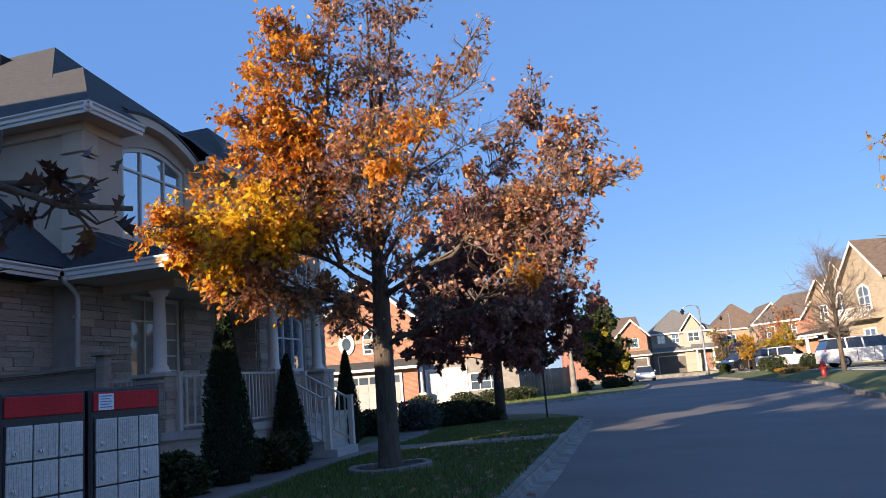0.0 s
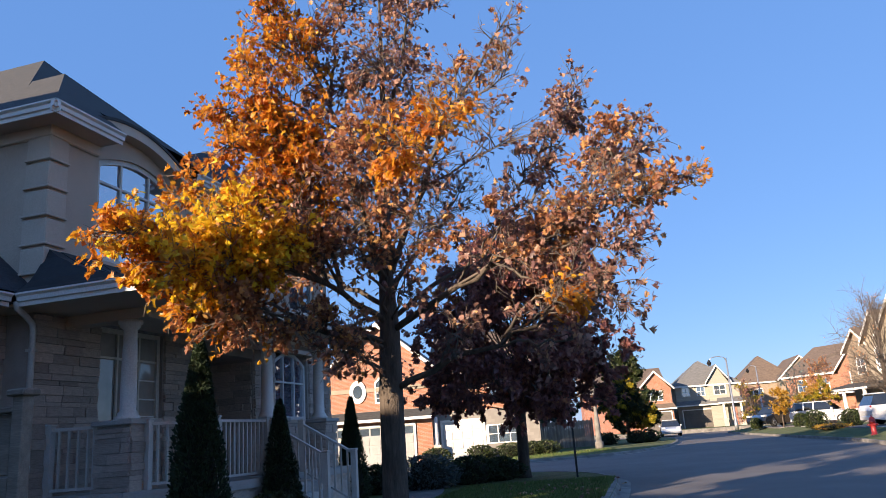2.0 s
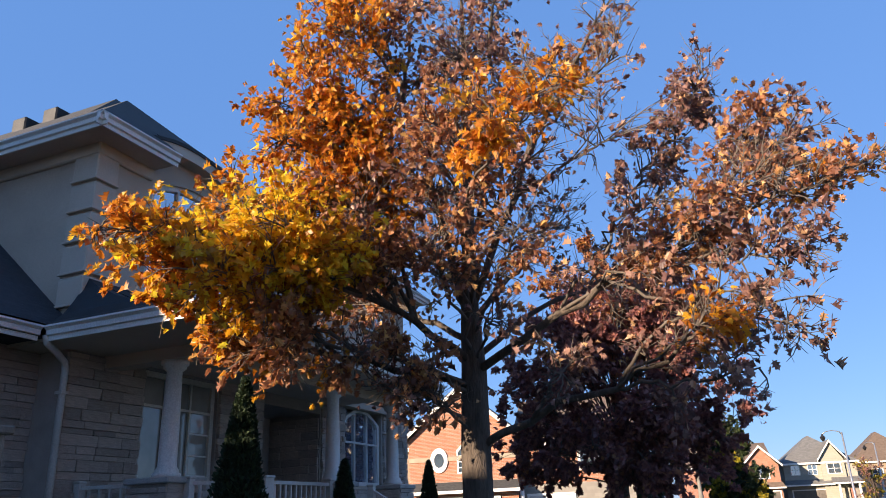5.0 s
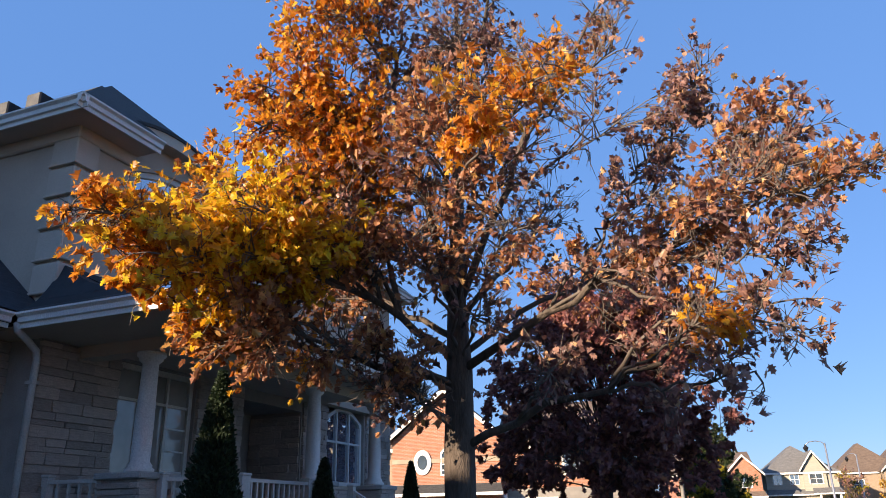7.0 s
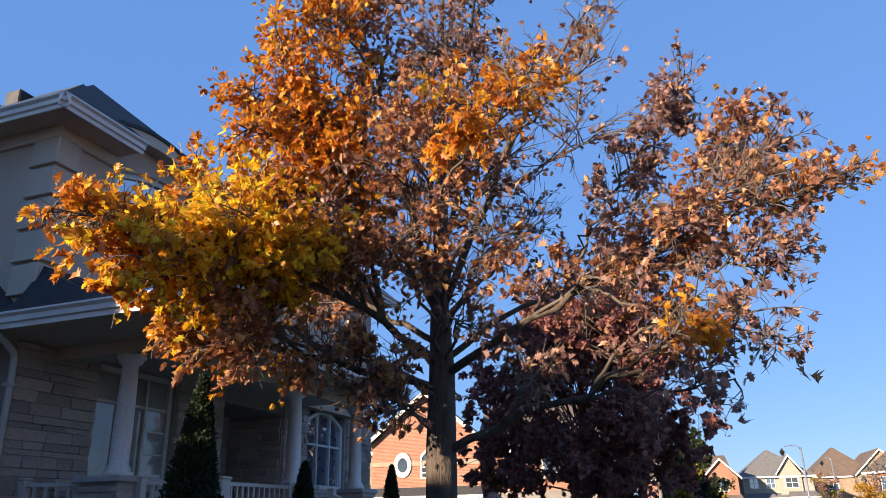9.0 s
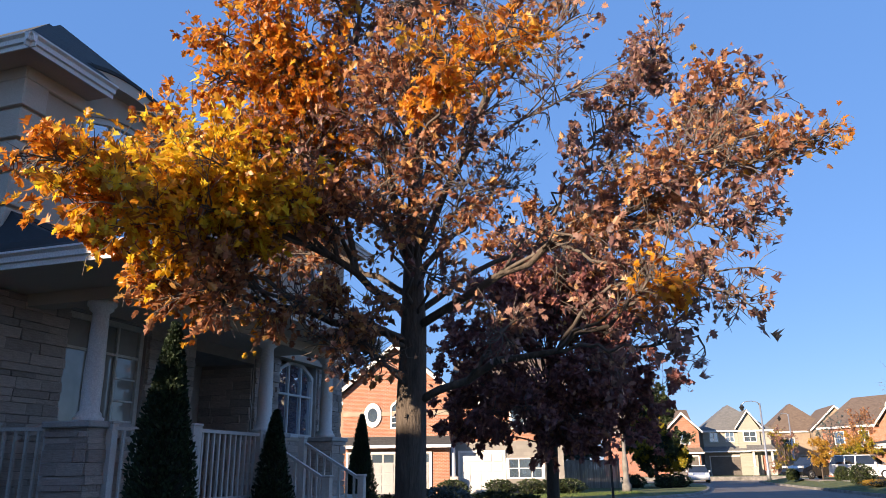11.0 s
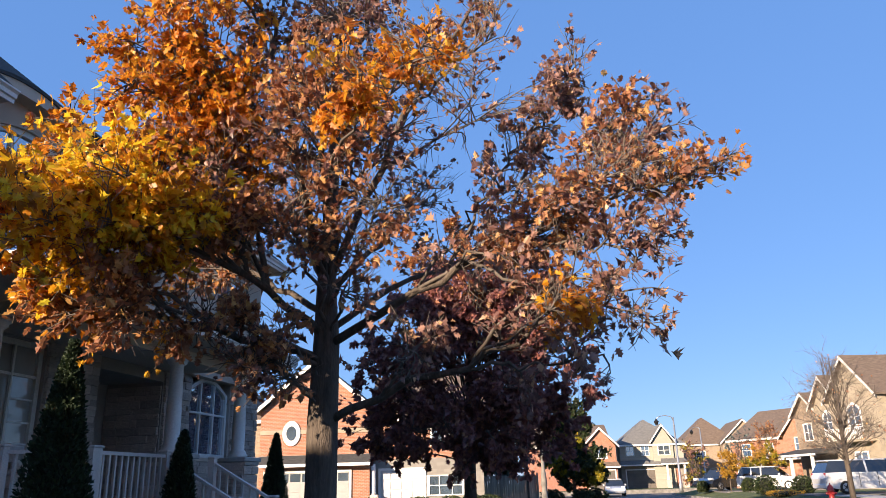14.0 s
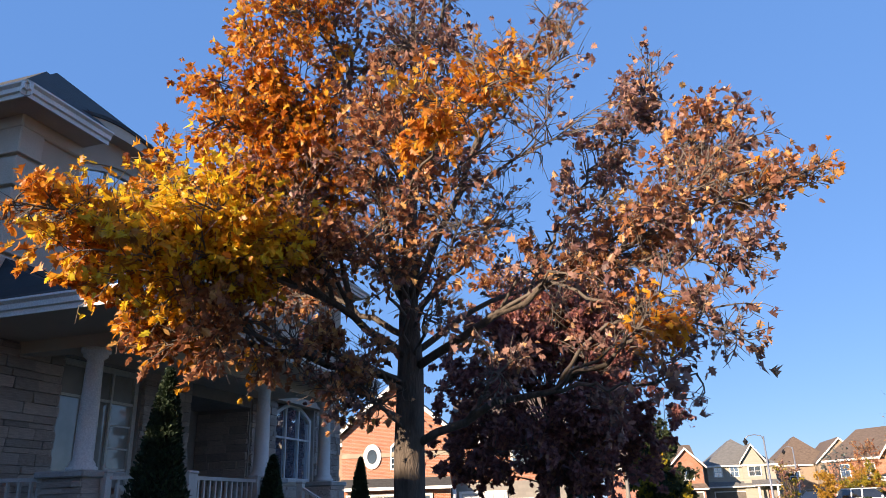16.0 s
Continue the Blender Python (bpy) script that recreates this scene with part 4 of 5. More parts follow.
# a small red maple at the kerb beside the camera's start
rs = np.random.default_rng(31)
red_maple = thing("red_maple", Matrix.Identity(4), "small Japanese maple with dark red-green leaves by the kerb", "tree")
DARK_RED = foliage_mat("dark_red_leaves", ((0, (0.022, 0.012, 0.008)), (0.6, (0.06, 0.018, 0.012)), (0.9, (0.05, 0.045, 0.015)), (1, (0.16, 0.04, 0.02))), 0.3)
limb_tree(red_maple, [(-0.95, 1.2, 0.05), (-0.95, 1.2, 0.6), (-0.9, 1.25, 1.2), (-0.85, 1.3, 2.0)], [0.06, 0.05, 0.04, 0.02],
          [(0.2, 2.1, 1.86, 0.09, 30, 0, 1.5, 0.012), (0.28, 2.12, 1.81, 0.06, 14, 0, 1.5, 0.01), (0.1, 2.08, 1.84, 0.08, 24, 0, 1.5, 0.01), (0.03, 2.05, 1.76, 0.1, 60, 0, 1.45, 0.012), (0.0, 2.02, 1.66, 0.1, 80, 0, 1.4, 0.012), (0.0, 2.02, 1.57, 0.09, 50, 0, 1.35, 0.01),
           (-1.4, 0.8, 2.0, 0.3, 90, 0, 1.3, 0.012), (-1.5, 1.4, 1.7, 0.3, 90, 0, 1.2, 0.012), (-0.9, 1.6, 2.2, 0.3, 80, 0, 1.5, 0.01)],
          rs, 0.058, BARK_DARK, BARK_DARK, [DARK_RED], ["dark red leaves"], 8, 2)

# ---- evergreens and shrubs ----
CEDAR = foliage_mat("cedar_sprays", ((0, (0.010, 0.022, 0.010)), (0.6, (0.022, 0.045, 0.018)), (1, (0.045, 0.07, 0.026))), 0.2, 0.75)
SPRUCE = foliage_mat("blue_spruce_needles", ((0, (0.03, 0.05, 0.05)), (0.6, (0.06, 0.09, 0.09)), (1, (0.10, 0.14, 0.14))), 0.2)
SHRUB = foliage_mat("shrub_leaves", ((0, (0.016, 0.028, 0.010)), (0.6, (0.04, 0.06, 0.02)), (1, (0.09, 0.10, 0.03))), 0.25)
LIME = foliage_mat("yellow_green_leaves", ((0, (0.10, 0.11, 0.012)), (0.5, (0.32, 0.27, 0.02)), (1, (0.52, 0.36, 0.03))), 0.4)
GOLDEN = foliage_mat("golden_leaves", ((0, (0.28, 0.13, 0.02)), (0.5, (0.45, 0.24, 0.03)), (1, (0.55, 0.36, 0.05))), 0.4)


def bush(name, x, y, z, rx, rz, n, size, mat, label, shape="round", category="shrub", rs=rs, core=True, group=""):
    """A shrub: a solid core with the inner shade painted near-black, and many leaf sprays round it; shape round or
    cone.
    """
    b = thing(name, pose(x, y, z), label, category, group)
    a, h = rs.random(n) * 6.283, rs.random(n)
    lump = 1 + 0.16 * np.sin(3 * a + 5 * h) + 0.1 * np.sin(7 * a - 9 * h)
    if shape == "cone":
        r = rx * np.clip((1 - h) ** 0.75 * 1.05, 0.02, 1) * np.minimum(1, 0.55 + h * 4) * lump
        zz = h * rz
    else:
        zz = rz * (0.03 + 0.97 * h)
        r = rx * np.sqrt(np.clip(1 - (1.7 * h - 0.7) ** 2, 0.03, 1)) * lump
    r = r * (0.72 + 0.33 * rs.random(n))
    at = np.stack([r * np.cos(a), r * np.sin(a), zz], 1)
    way = np.stack([np.cos(a), np.sin(a), np.full(n, 1.3 if shape == "cone" else 0.5)], 1)
    leaves("foliage", at, way, size, mat, b, rs, OVAL, OVAL_FACES, spread=0.5)
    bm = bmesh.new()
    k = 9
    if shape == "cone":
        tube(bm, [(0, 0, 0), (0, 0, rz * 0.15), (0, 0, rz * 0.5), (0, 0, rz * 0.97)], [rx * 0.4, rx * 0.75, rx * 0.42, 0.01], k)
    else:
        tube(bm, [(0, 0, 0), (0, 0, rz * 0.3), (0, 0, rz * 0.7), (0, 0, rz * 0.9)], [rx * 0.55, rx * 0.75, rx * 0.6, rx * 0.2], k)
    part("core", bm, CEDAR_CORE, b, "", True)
    return b


# near-black core colour carries the shade between the sprays
CEDAR_CORE = surface("shade_core", (0.010, 0.012, 0.008), (0.022, 0.024, 0.014), 5, 30, 1.0)
for x, y, r, h in ((-3.1, 12.35, 0.42, 2.78), (-2.98, 15.6, 0.36, 2.1), (-2.5, 19.5, 0.34, 2.3), (-2.75, 20.1, 0.24, 1.7)):
    bush("cedar", x, y, LAWN_Z, r, h, 20000 if r > 0.4 else 11000, 0.05, CEDAR, "narrow dark green emerald cedar beside the porch", "cone", "evergreen", group="cedars by the porch")
for x, y, r, h, m, lb in ((-3.5, 11.2, 0.45, 0.6, SHRUB, "low green shrub by the porch"), (-2.95, 13.9, 0.4, 0.55, SHRUB, "low green shrub by the porch"), (-2.8, 14.6, 0.35, 0.6, SHRUB, "low green shrub by the porch"),
                          (-1.2, 23.0, 0.75, 0.85, SPRUCE, "blue-grey dwarf spruce on the corner lawn"), (-0.1, 24.2, 0.75, 0.7, CEDAR, "spreading dark juniper on the corner lawn"), (0.7, 24.9, 0.6, 0.6, CEDAR, "spreading dark juniper on the corner lawn"), (-2.3, 22.4, 0.6, 0.7, CEDAR, "spreading dark juniper on the corner lawn")):
    bush("shrub", x, y, LAWN_Z, r, h, 1800, 0.1, m, lb)

# fallen leaves on the lawn and along the kerb
rs = np.random.default_rng(41)
n = 380
yy = 7.5 + rs.random(n) * 15
xx = 0.85 + (yy - 8) * 0.188 - np.abs(rs.normal(0, 1.6, n)) + 0.25
zz = np.where(xx > 0.88 + (yy - 8) * 0.188, 0.03, LAWN_Z + 0.03)
at = np.stack([xx, yy, zz], 1)
fl = leaves("fallen_leaves", at, np.stack([rs.normal(0, 1, n), rs.normal(0, 1, n), np.zeros(n)], 1), 0.11, BROWN, None, rs, fold=0.3, curl=0.2, spread=0.08)
tagged(fl, "dry brown leaves scattered on lawn and kerb", "fallen leaves", kind="stuff")


# ---- houses across the street ----
def bay(parent, x0, x1, y0, y1, eave, ridge, wall_mat, roof_mat, kind="gable", base=None, base_h=2.7, over=0.35):
    """One block of a house, its front at y0 facing -y, with a gable, hip or cross-ridge roof."""
    bm = bmesh.new()
    xm, ym = (x0 + x1) / 2, (y0 + y1) / 2
    box(bm, x0, x1, y0, y1, base_h if base else -0.3, eave)
    part("wall", bm, wall_mat, parent)
    if base:
        boxpart("lower_wall", (x0, x1, y0 - 0.02, y1, -0.3, base_h), base, parent)
    a0, a1, b0, b1, e = x0 - over, x1 + over, y0 - over, y1 + over, eave - 0.08
    bm = bmesh.new()
    th = 0.14
    if kind == "gable":
        for s, (xa, xb) in ((0, (a0, xm)), (1, (a1, xm))):
            for dz in (0.0, th):
                poly(bm, (xa, b0, e + dz), (xb, b0, ridge + dz), (xb, b1, ridge + dz), (xa, b1, e + dz))
            poly(bm, (xa, b0, e), (xa, b0, e + th), (xm, b0, ridge + th), (xm, b0, ridge))
            poly(bm, (xa, b0, e), (xa, b1, e), (xa, b1, e + th), (xa, b0, e + th))
        part("roof", bm, roof_mat, parent)
        for yy in (y0 + 0.003, y1):
            bm = bmesh.new()
            poly(bm, (x0, yy, eave), (x1, yy, eave), (xm, yy, ridge - 0.05))
            part("gable", bm, wall_mat, parent)
        for xa in (a0, a1):
            bm = bmesh.new()
            for y in (b0 - 0.04, b0 + 0.0):
                poly(bm, (xa, y, e - 0.14), (xa, y, e + 0.1), (xm, y, ridge + 0.1), (xm, y, ridge - 0.16))
            poly(bm, (xa, b0 - 0.04, e - 0.14), (xa, b0, e - 0.14), (xm, b0, ridge - 0.16), (xm, b0 - 0.04, ridge - 0.16))
            part("bargeboard", bm, WHITE, parent, "white bargeboard")
    elif kind == "hip":
        k = min(x1 - x0, y1 - y0) / 2
        r0, r1 = (xm, b0 + k + over), (xm, max(b0 + k + over + 0.2, b1 - k - over))
        A, B, C, D, P, Q = (a0, b0, e), (a1, b0, e), (a1, b1, e), (a0, b1, e), (*r0, ridge), (*r1, ridge)
        poly(bm, A, B, P), poly(bm, B, C, Q, P), poly(bm, C, D, Q), poly(bm, D, A, P, Q), poly(bm, D, C, B, A)
        part("roof", bm, roof_mat, parent)
    else:
        A, B, C, D, P, Q = (a0, b0, e), (a1, b0, e), (a1, b1, e), (a0, b1, e), (a0, ym, ridge), (a1, ym, ridge)
        poly(bm, A, B, Q, P), poly(bm, C, D, P, Q), poly(bm, D, A, P), poly(bm, B, C, Q), poly(bm, D, C, B, A)
        part("roof", bm, roof_mat, parent)
    boxpart("eaves_board", (a0, a1, b0 - 0.05, b0 + 0.0, e - 0.14, e + 0.06), WHITE, parent, "white eaves board") if kind != "gable" else None


def far_window(parent, x, z, w, h, y, arch=0.0, bars=(1, 1), mat=WHITE):
    """A window facing -y with its surround, bars and pane."""
    outline = [(x - w / 2, z), (x + w / 2, z)] + [(x + w / 2 - w * k / 8, z + h + arch * math.sin(math.pi * k / 8)) for k in range(9)]
    mid = (x, z + h / 2)
    bm = bmesh.new()
    for yy in (y - 0.05,):
        a = [bm.verts.new((px, yy, pz)) for px, pz in outline]
        b = [bm.verts.new((mid[0] + (px - mid[0]) * 0.84, yy, mid[1] + (pz - mid[1]) * 0.87)) for px, pz in outline]
        c = [bm.verts.new((px, y + 0.02, pz)) for px, pz in outline]
        d = [bm.verts.new((v.co.x, y + 0.02, v.co.z)) for v in b]
        for i in range(len(outline)):
            j = (i + 1) % len(outline)
            bm.faces.new((a[i], a[j], b[j], b[i])), bm.faces.new((a[i], a[j], c[j], c[i])), bm.faces.new((b[i], b[j], d[j], d[i]))
    win = part("window", bm, mat, parent)
    bm = bmesh.new()
    poly(bm, *[(mid[0] + (px - mid[0]) * 0.86, y - 0.008, mid[1] + (pz - mid[1]) * 0.89) for px, pz in outline])
    part("pane", bm, GLASS, win)
    for k in range(bars[0]):
        bx = x - w / 2 + w * (k + 1) / (bars[0] + 1)
        boxpart("mullion", (bx - 0.03, bx + 0.03, y - 0.04, y - 0.01, z + 0.05, z + h + arch * 0.8), mat, win)
    for k in range(bars[1]):
        bz = z + h * (k + 1) / (bars[1] + 1)
        boxpart("glazing_bar", (x - w / 2 + 0.05, x + w / 2 - 0.05, y - 0.036, y - 0.014, bz - 0.025, bz + 0.025), mat, win)
    return win


def garage_door(parent, x0, x1, y, h, mat, lights=True, z0=0.0):
    g = boxpart("garage_door", (x0, x1, y - 0.04, y + 0.05, z0, z0 + h), mat, parent, "panelled garage door")
    n = max(3, int((x1 - x0) / 0.6))
    for r in range(4):
        for c in range(n):
            xa, xb = x0 + (x1 - x0) * c / n + 0.05, x0 + (x1 - x0) * (c + 1) / n - 0.05
            za, zb = z0 + h * r / 4 + 0.06, z0 + h * (r + 1) / 4 - 0.06
            if r == 3 and lights:
                boxpart("pane", (xa, xb, y - 0.05, y - 0.035, za, zb), GLASS, g)
            else:
                boxpart("panel", (xa, xb, y - 0.06, y - 0.035, za, zb), mat, g, r=0.008)
    bm = bmesh.new()
    for d in ((x0 - 0.12, x0, y - 0.08, y + 0.02, z0, z0 + h + 0.12), (x1, x1 + 0.12, y - 0.08, y + 0.02, z0, z0 + h + 0.12), (x0, x1, y - 0.08, y + 0.02, z0 + h, z0 + h + 0.12)):
        box(bm, *d)
    part("door_surround", bm, WHITE, parent)


def skirt_roof(parent, x0, x1, y, z0, z1, out, mat):
    bm = bmesh.new()
    poly(bm, (x0 - 0.2, y - out, z0), (x1 + 0.2, y - out, z0), (x1, y + 0.05, z1), (x0, y + 0.05, z1))
    poly(bm, (x0 - 0.2, y - out, z0), (x1 + 0.2, y - out, z0), (x1, y, z0), (x0, y, z0))
    poly(bm, (x0 - 0.2, y - out, z0), (x0, y + 0.05, z1), (x0, y, z0)), poly(bm, (x1 + 0.2, y - out, z0), (x1, y + 0.05, z1), (x1, y, z0))
    part("skirt_roof", bm, mat, parent)
    boxpart("eaves_board", (x0 - 0.2, x1 + 0.2, y - out - 0.05, y - out, z0 - 0.12, z0 + 0.04), WHITE, parent)


def porch_posts(parent, xs, y, z0, z1):
    for x in xs:
        bm = bmesh.new()
        box(bm, x - 0.28, x + 0.28, y - 0.28, y + 0.28, z0, z0 + 0.9)
        part("pier", bm, STONE, parent)
        bm = bmesh.new()
        tube(bm, [(x, y, z0 + 0.9), (x, y, z0 + 1.0), (x, y, z1)], [0.2, 0.15, 0.13], 10)
        part("column", bm, WHITE, parent, "white porch column", True)


ORANGE_BRICK = brick_mat("orange_brick", (0.30, 0.10, 0.052), (0.37, 0.145, 0.075), (0.33, 0.28, 0.23))
RED_BRICK = brick_mat("red_brick", (0.26, 0.085, 0.05), (0.34, 0.12, 0.07), (0.34, 0.28, 0.24))
TAN_BRICK = brick_mat("tan_brick", (0.23, 0.165, 0.11), (0.30, 0.22, 0.145), (0.33, 0.28, 0.23))
BEIGE_STONE = brick_mat("beige_stone", (0.29, 0.24, 0.175), (0.35, 0.295, 0.215), (0.31, 0.265, 0.21), 0.45, 0.2)
CREAM_SIDING = surface("cream_siding", (0.31, 0.29, 0.24), (0.38, 0.355, 0.295), 1, 20, 0.8, stretch=(0.2, 0.2, 8))
GREY_STONE = brick_mat("pale_grey_stone", (0.21, 0.19, 0.168), (0.27, 0.25, 0.22), (0.23, 0.21, 0.185), 0.4, 0.18)
GARAGE_GREY = surface("garage_grey", (0.30, 0.29, 0.28), (0.38, 0.37, 0.35), 1, 30, 0.6, relief=0.05)
GARAGE_DARK = surface("garage_brown", (0.10, 0.085, 0.075), (0.16, 0.14, 0.12), 1, 30, 0.6, relief=0.05)
GARAGE_WHITE = surface("garage_white", (0.48, 0.47, 0.455), (0.57, 0.56, 0.545), 1, 30, 0.6, relief=0.05)

# corner house of orange brick over pale stone, with an oval window
h = thing("house", pose(-3.15, 47, 0.13, 0, 0, -3), "orange-brick and pale-stone house with an oval window and garage", "house")
bay(h, -6.1, 0.0, 0, 11, 5.45, 8.2, ORANGE_BRICK, GREY_SHINGLE, "gable", None)
bay(h, 0.0, 6.2, 0.8, 11, 5.0, 8.0, ORANGE_BRICK, BROWN_SHINGLE, "cross", GREY_STONE, 2.75)
bay(h, -11.5, -6.9, 3.0, 11, 5.3, 7.8, TAN_BRICK, BROWN_SHINGLE, "hip")
garage_door(h, -5.7, -1.1, 0, 2.15, GARAGE_GREY)
garage_door(h, 0.5, 2.9, 0.78, 2.15, GARAGE_WHITE, False)
skirt_roof(h, -6.1, 0.0, 0, 2.55, 3.1, 0.7, SHINGLE)
boxpart("stone_band", (-6.1, 0, -0.05, 0.0, 4.2, 4.45), BEIGE_STONE, h)
bm = bmesh.new()
tube(bm, [(-4.35, -0.08, 4.25), (-4.35, 0.02, 4.25)], [0.5, 0.5], 24)
oval = part("oval_window", bm, WHITE, h, "white oval window surround")
oval.data.transform(Matrix.Translation((-4.35, 0, 4.25)) @ Matrix.Diagonal((1, 1, 1.35, 1)) @ Matrix.Translation((4.35, 0, -4.25)))
bm = bmesh.new()
tube(bm, [(-4.35, -0.1, 4.25), (-4.35, -0.06, 4.25)], [0.28, 0.28], 20)
pane = part("pane", bm, GLASS, oval)
pane.data.transform(Matrix.Translation((-4.35, 0, 4.25)) @ Matrix.Diagonal((1, 1, 1.4, 1)) @ Matrix.Translation((4.35, 0, -4.25)))
far_window(h, -2.75, 3.5, 1.15, 1.25, 0, 0.4, (1, 3))
far_window(h, 4.1, 0.75, 2.1, 1.1, 0.78, 0, (2, 1))
far_window(h, 4.1, 3.4, 1.6, 1.2, 0.8, 0, (1, 1))
porch_posts(h, (0.15,), 0.3, 0, 2.5)

# cream and stone house at the end of the street
h = thing("house", pose(26.29, 97.5, 0.42, 0, 0, -6), "cream-sided house over grey stone with a wide garage", "house")
bay(h, -3.7, 3.8, 0, 11, 5.1, 8.3, CREAM_SIDING, GREY_SHINGLE, "hip", GREY_STONE, 2.9)
bay(h, 0.2, 2.6, -0.25, 5, 5.3, 7.3, CREAM_SIDING, GREY_SHINGLE, "gable")
garage_door(h, -3.1, 0.9, -0.02, 2.1, GARAGE_DARK, False)
skirt_roof(h, -3.7, 1.0, 0, 2.7, 3.3, 0.7, GREY_SHINGLE)
skirt_roof(h, 1.0, 3.8, -0.25, 2.75, 3.4, 1.3, GREY_SHINGLE)
porch_posts(h, (1.5, 3.5), -1.3, 0, 2.7)
for x, w, y in ((-2.5, 1.0, 0), (-0.7, 1.0, 0), (1.5, 1.5, -0.25)):
    far_window(h, x, 3.75, w, 1.15, y)
boxpart("front_door", (2.3, 3.2, -0.06, 0.02, 0.1, 2.2), RED_BRICK, h, "reddish front door")

# red-brick house beside it
h = thing("house", pose(17.76, 92.5, 0.42, 0, 0, -4), "red-brick house with a brown roof and dark garage", "house")
bay(h, -7.0, 2.6, 1.5, 11, 5.0, 7.6, RED_BRICK, BROWN_SHINGLE, "cross")
bay(h, -0.4, 3.1, 0, 8, 4.8, 6.8, ORANGE_BRICK, BROWN_SHINGLE, "gable")
garage_door(h, -0.1, 2.8, 0, 2.1, GARAGE_DARK, False)
skirt_roof(h, -0.5, 3.2, 0, 2.5, 3.1, 0.6, BROWN_SHINGLE)
far_window(h, 1.35, 3.4, 1.5, 1.15, 0, 0, (2, 1))

# tan gabled house beyond, and two hipped ones between
h = thing("house", pose(42.2, 112, 0.42, 0, 0, -8), "tan-brick gabled house with an arched window", "house")
bay(h, -1.8, 4.2, -0.5, 9, 5.6, 8.7, TAN_BRICK, BROWN_SHINGLE, "gable")
bay(h, -7.0, 1.0, 1.5, 12, 5.6, 9.6, TAN_BRICK, BROWN_SHINGLE, "hip")
far_window(h, 1.2, 3.4, 2.0, 1.6, -0.5, 0.9, (2, 1))
far_window(h, 3.2, 3.4, 1.0, 1.5, -0.5)
far_window(h, -4.5, 3.4, 1.4, 1.3, 1.5)
h = thing("house", pose(36.95, 126, 0.42, 0, 0, 5), "brown-roofed house beyond the trees", "house")
bay(h, -5, 4, 0, 10, 5.6, 9.2, TAN_BRICK, BROWN_SHINGLE, "hip")
far_window(h, -1.5, 3.4, 1.6, 1.3, 0)
far_window(h, 2.0, 3.4, 1.6, 1.3, 0)

# brick house on the right-hand side
h = thing("house", pose(34.97, 82, 0.4, 0, 0, -62), "orange-brick house with a long brown roof", "house")
bay(h, -6, 6, 0, 11, 4.8, 8.0, ORANGE_BRICK, BROWN_SHINGLE, "cross")
bay(h, 1.5, 5.5, -1.2, 8, 4.6, 6.9, ORANGE_BRICK, BROWN_SHINGLE, "gable")
skirt_roof(h, 0.5, 6, -1.2, 2.6, 3.1, 1.2, SHINGLE)
for x in (-4, -1.2, 3.4):
    far_window(h, x, 3.0 if x < 0 else 3.3, 1.2, 1.3, 0 if x < 0 else -1.2)
garage_door(h, -5.4, -2.2, 0, 2.1, GARAGE_DARK)

# beige stone house on the right-hand side, its flank towards the near end of the street
h = thing("house", pose(29.42, 62, 0.4, 0, 0, -86), "beige stone house with three gables, a balcony and brown roofs", "house")
bay(h, 1.6, 7.2, 0.0, 15, 6.1, 9.0, BEIGE_STONE, BROWN_SHINGLE, "gable")
bay(h, -1.9, 1.7, 0.8, 9, 6.0, 8.2, BEIGE_STONE, BROWN_SHINGLE, "gable")
bay(h, -5.6, -1.8, 1.2, 9, 5.6, 7.3, TAN_BRICK, BROWN_SHINGLE, "gable")
skirt_roof(h, -5.6, 1.2, 0.8, 2.5, 3.0, 2.4, SHINGLE)
porch_posts(h, (-5.2, -2.4, 0.6), -1.4, 0, 2.5)
far_window(h, -0.2, 3.7, 1.3, 1.6, 0.8, 0.4, (1, 2))
far_window(h, -3.8, 3.6, 1.3, 1.4, 1.2)
far_window(h, 4.4, 3.7, 1.6, 1.7, 0.0, 0.4, (1, 2))
far_window(h, 4.4, 0.9, 1.6, 1.6, 0.0)
balc = boxpart("balcony", (2.2, 6.4, -1.0, 0.0, 3.1, 3.25), BEIGE_STONE, h)
for k in range(20):
    boxpart("baluster", (2.25 + k * 0.21, 2.29 + k * 0.21, -0.98, -0.94, 3.25, 4.0), WHITE, balc)
boxpart("handrail", (2.2, 6.4, -1.0, -0.92, 4.0, 4.06), WHITE, balc)
for y, z, w, hh, arch in ((1.6, 0.6, 1.0, 2.0, 0.4), (4.2, 3.6, 0.9, 1.6, 0.3), (7.0, 3.6, 0.9, 1.6, 0.3), (4.4, 1.0, 1.0, 1.3, 0)):
    win = far_window(h, y, z, w, hh, 0, arch)
    win.matrix_basis = pose(7.22, 0, 0, 0, 0, 90)
boxpart("garage_wing", (7.2, 10.6, 7.0, 15, -0.3, 3.0), BEIGE_STONE, h)
bm = bmesh.new()
poly(bm, (7.2, 6.5, 4.3), (7.2, 15.4, 4.3), (11.2, 15.4, 2.9), (11.2, 6.5, 2.9)), poly(bm, (7.2, 6.5, 4.2), (11.2, 6.5, 2.8), (7.2, 6.5, 2.8))
part("wing_roof", bm, BROWN_SHINGLE, h)

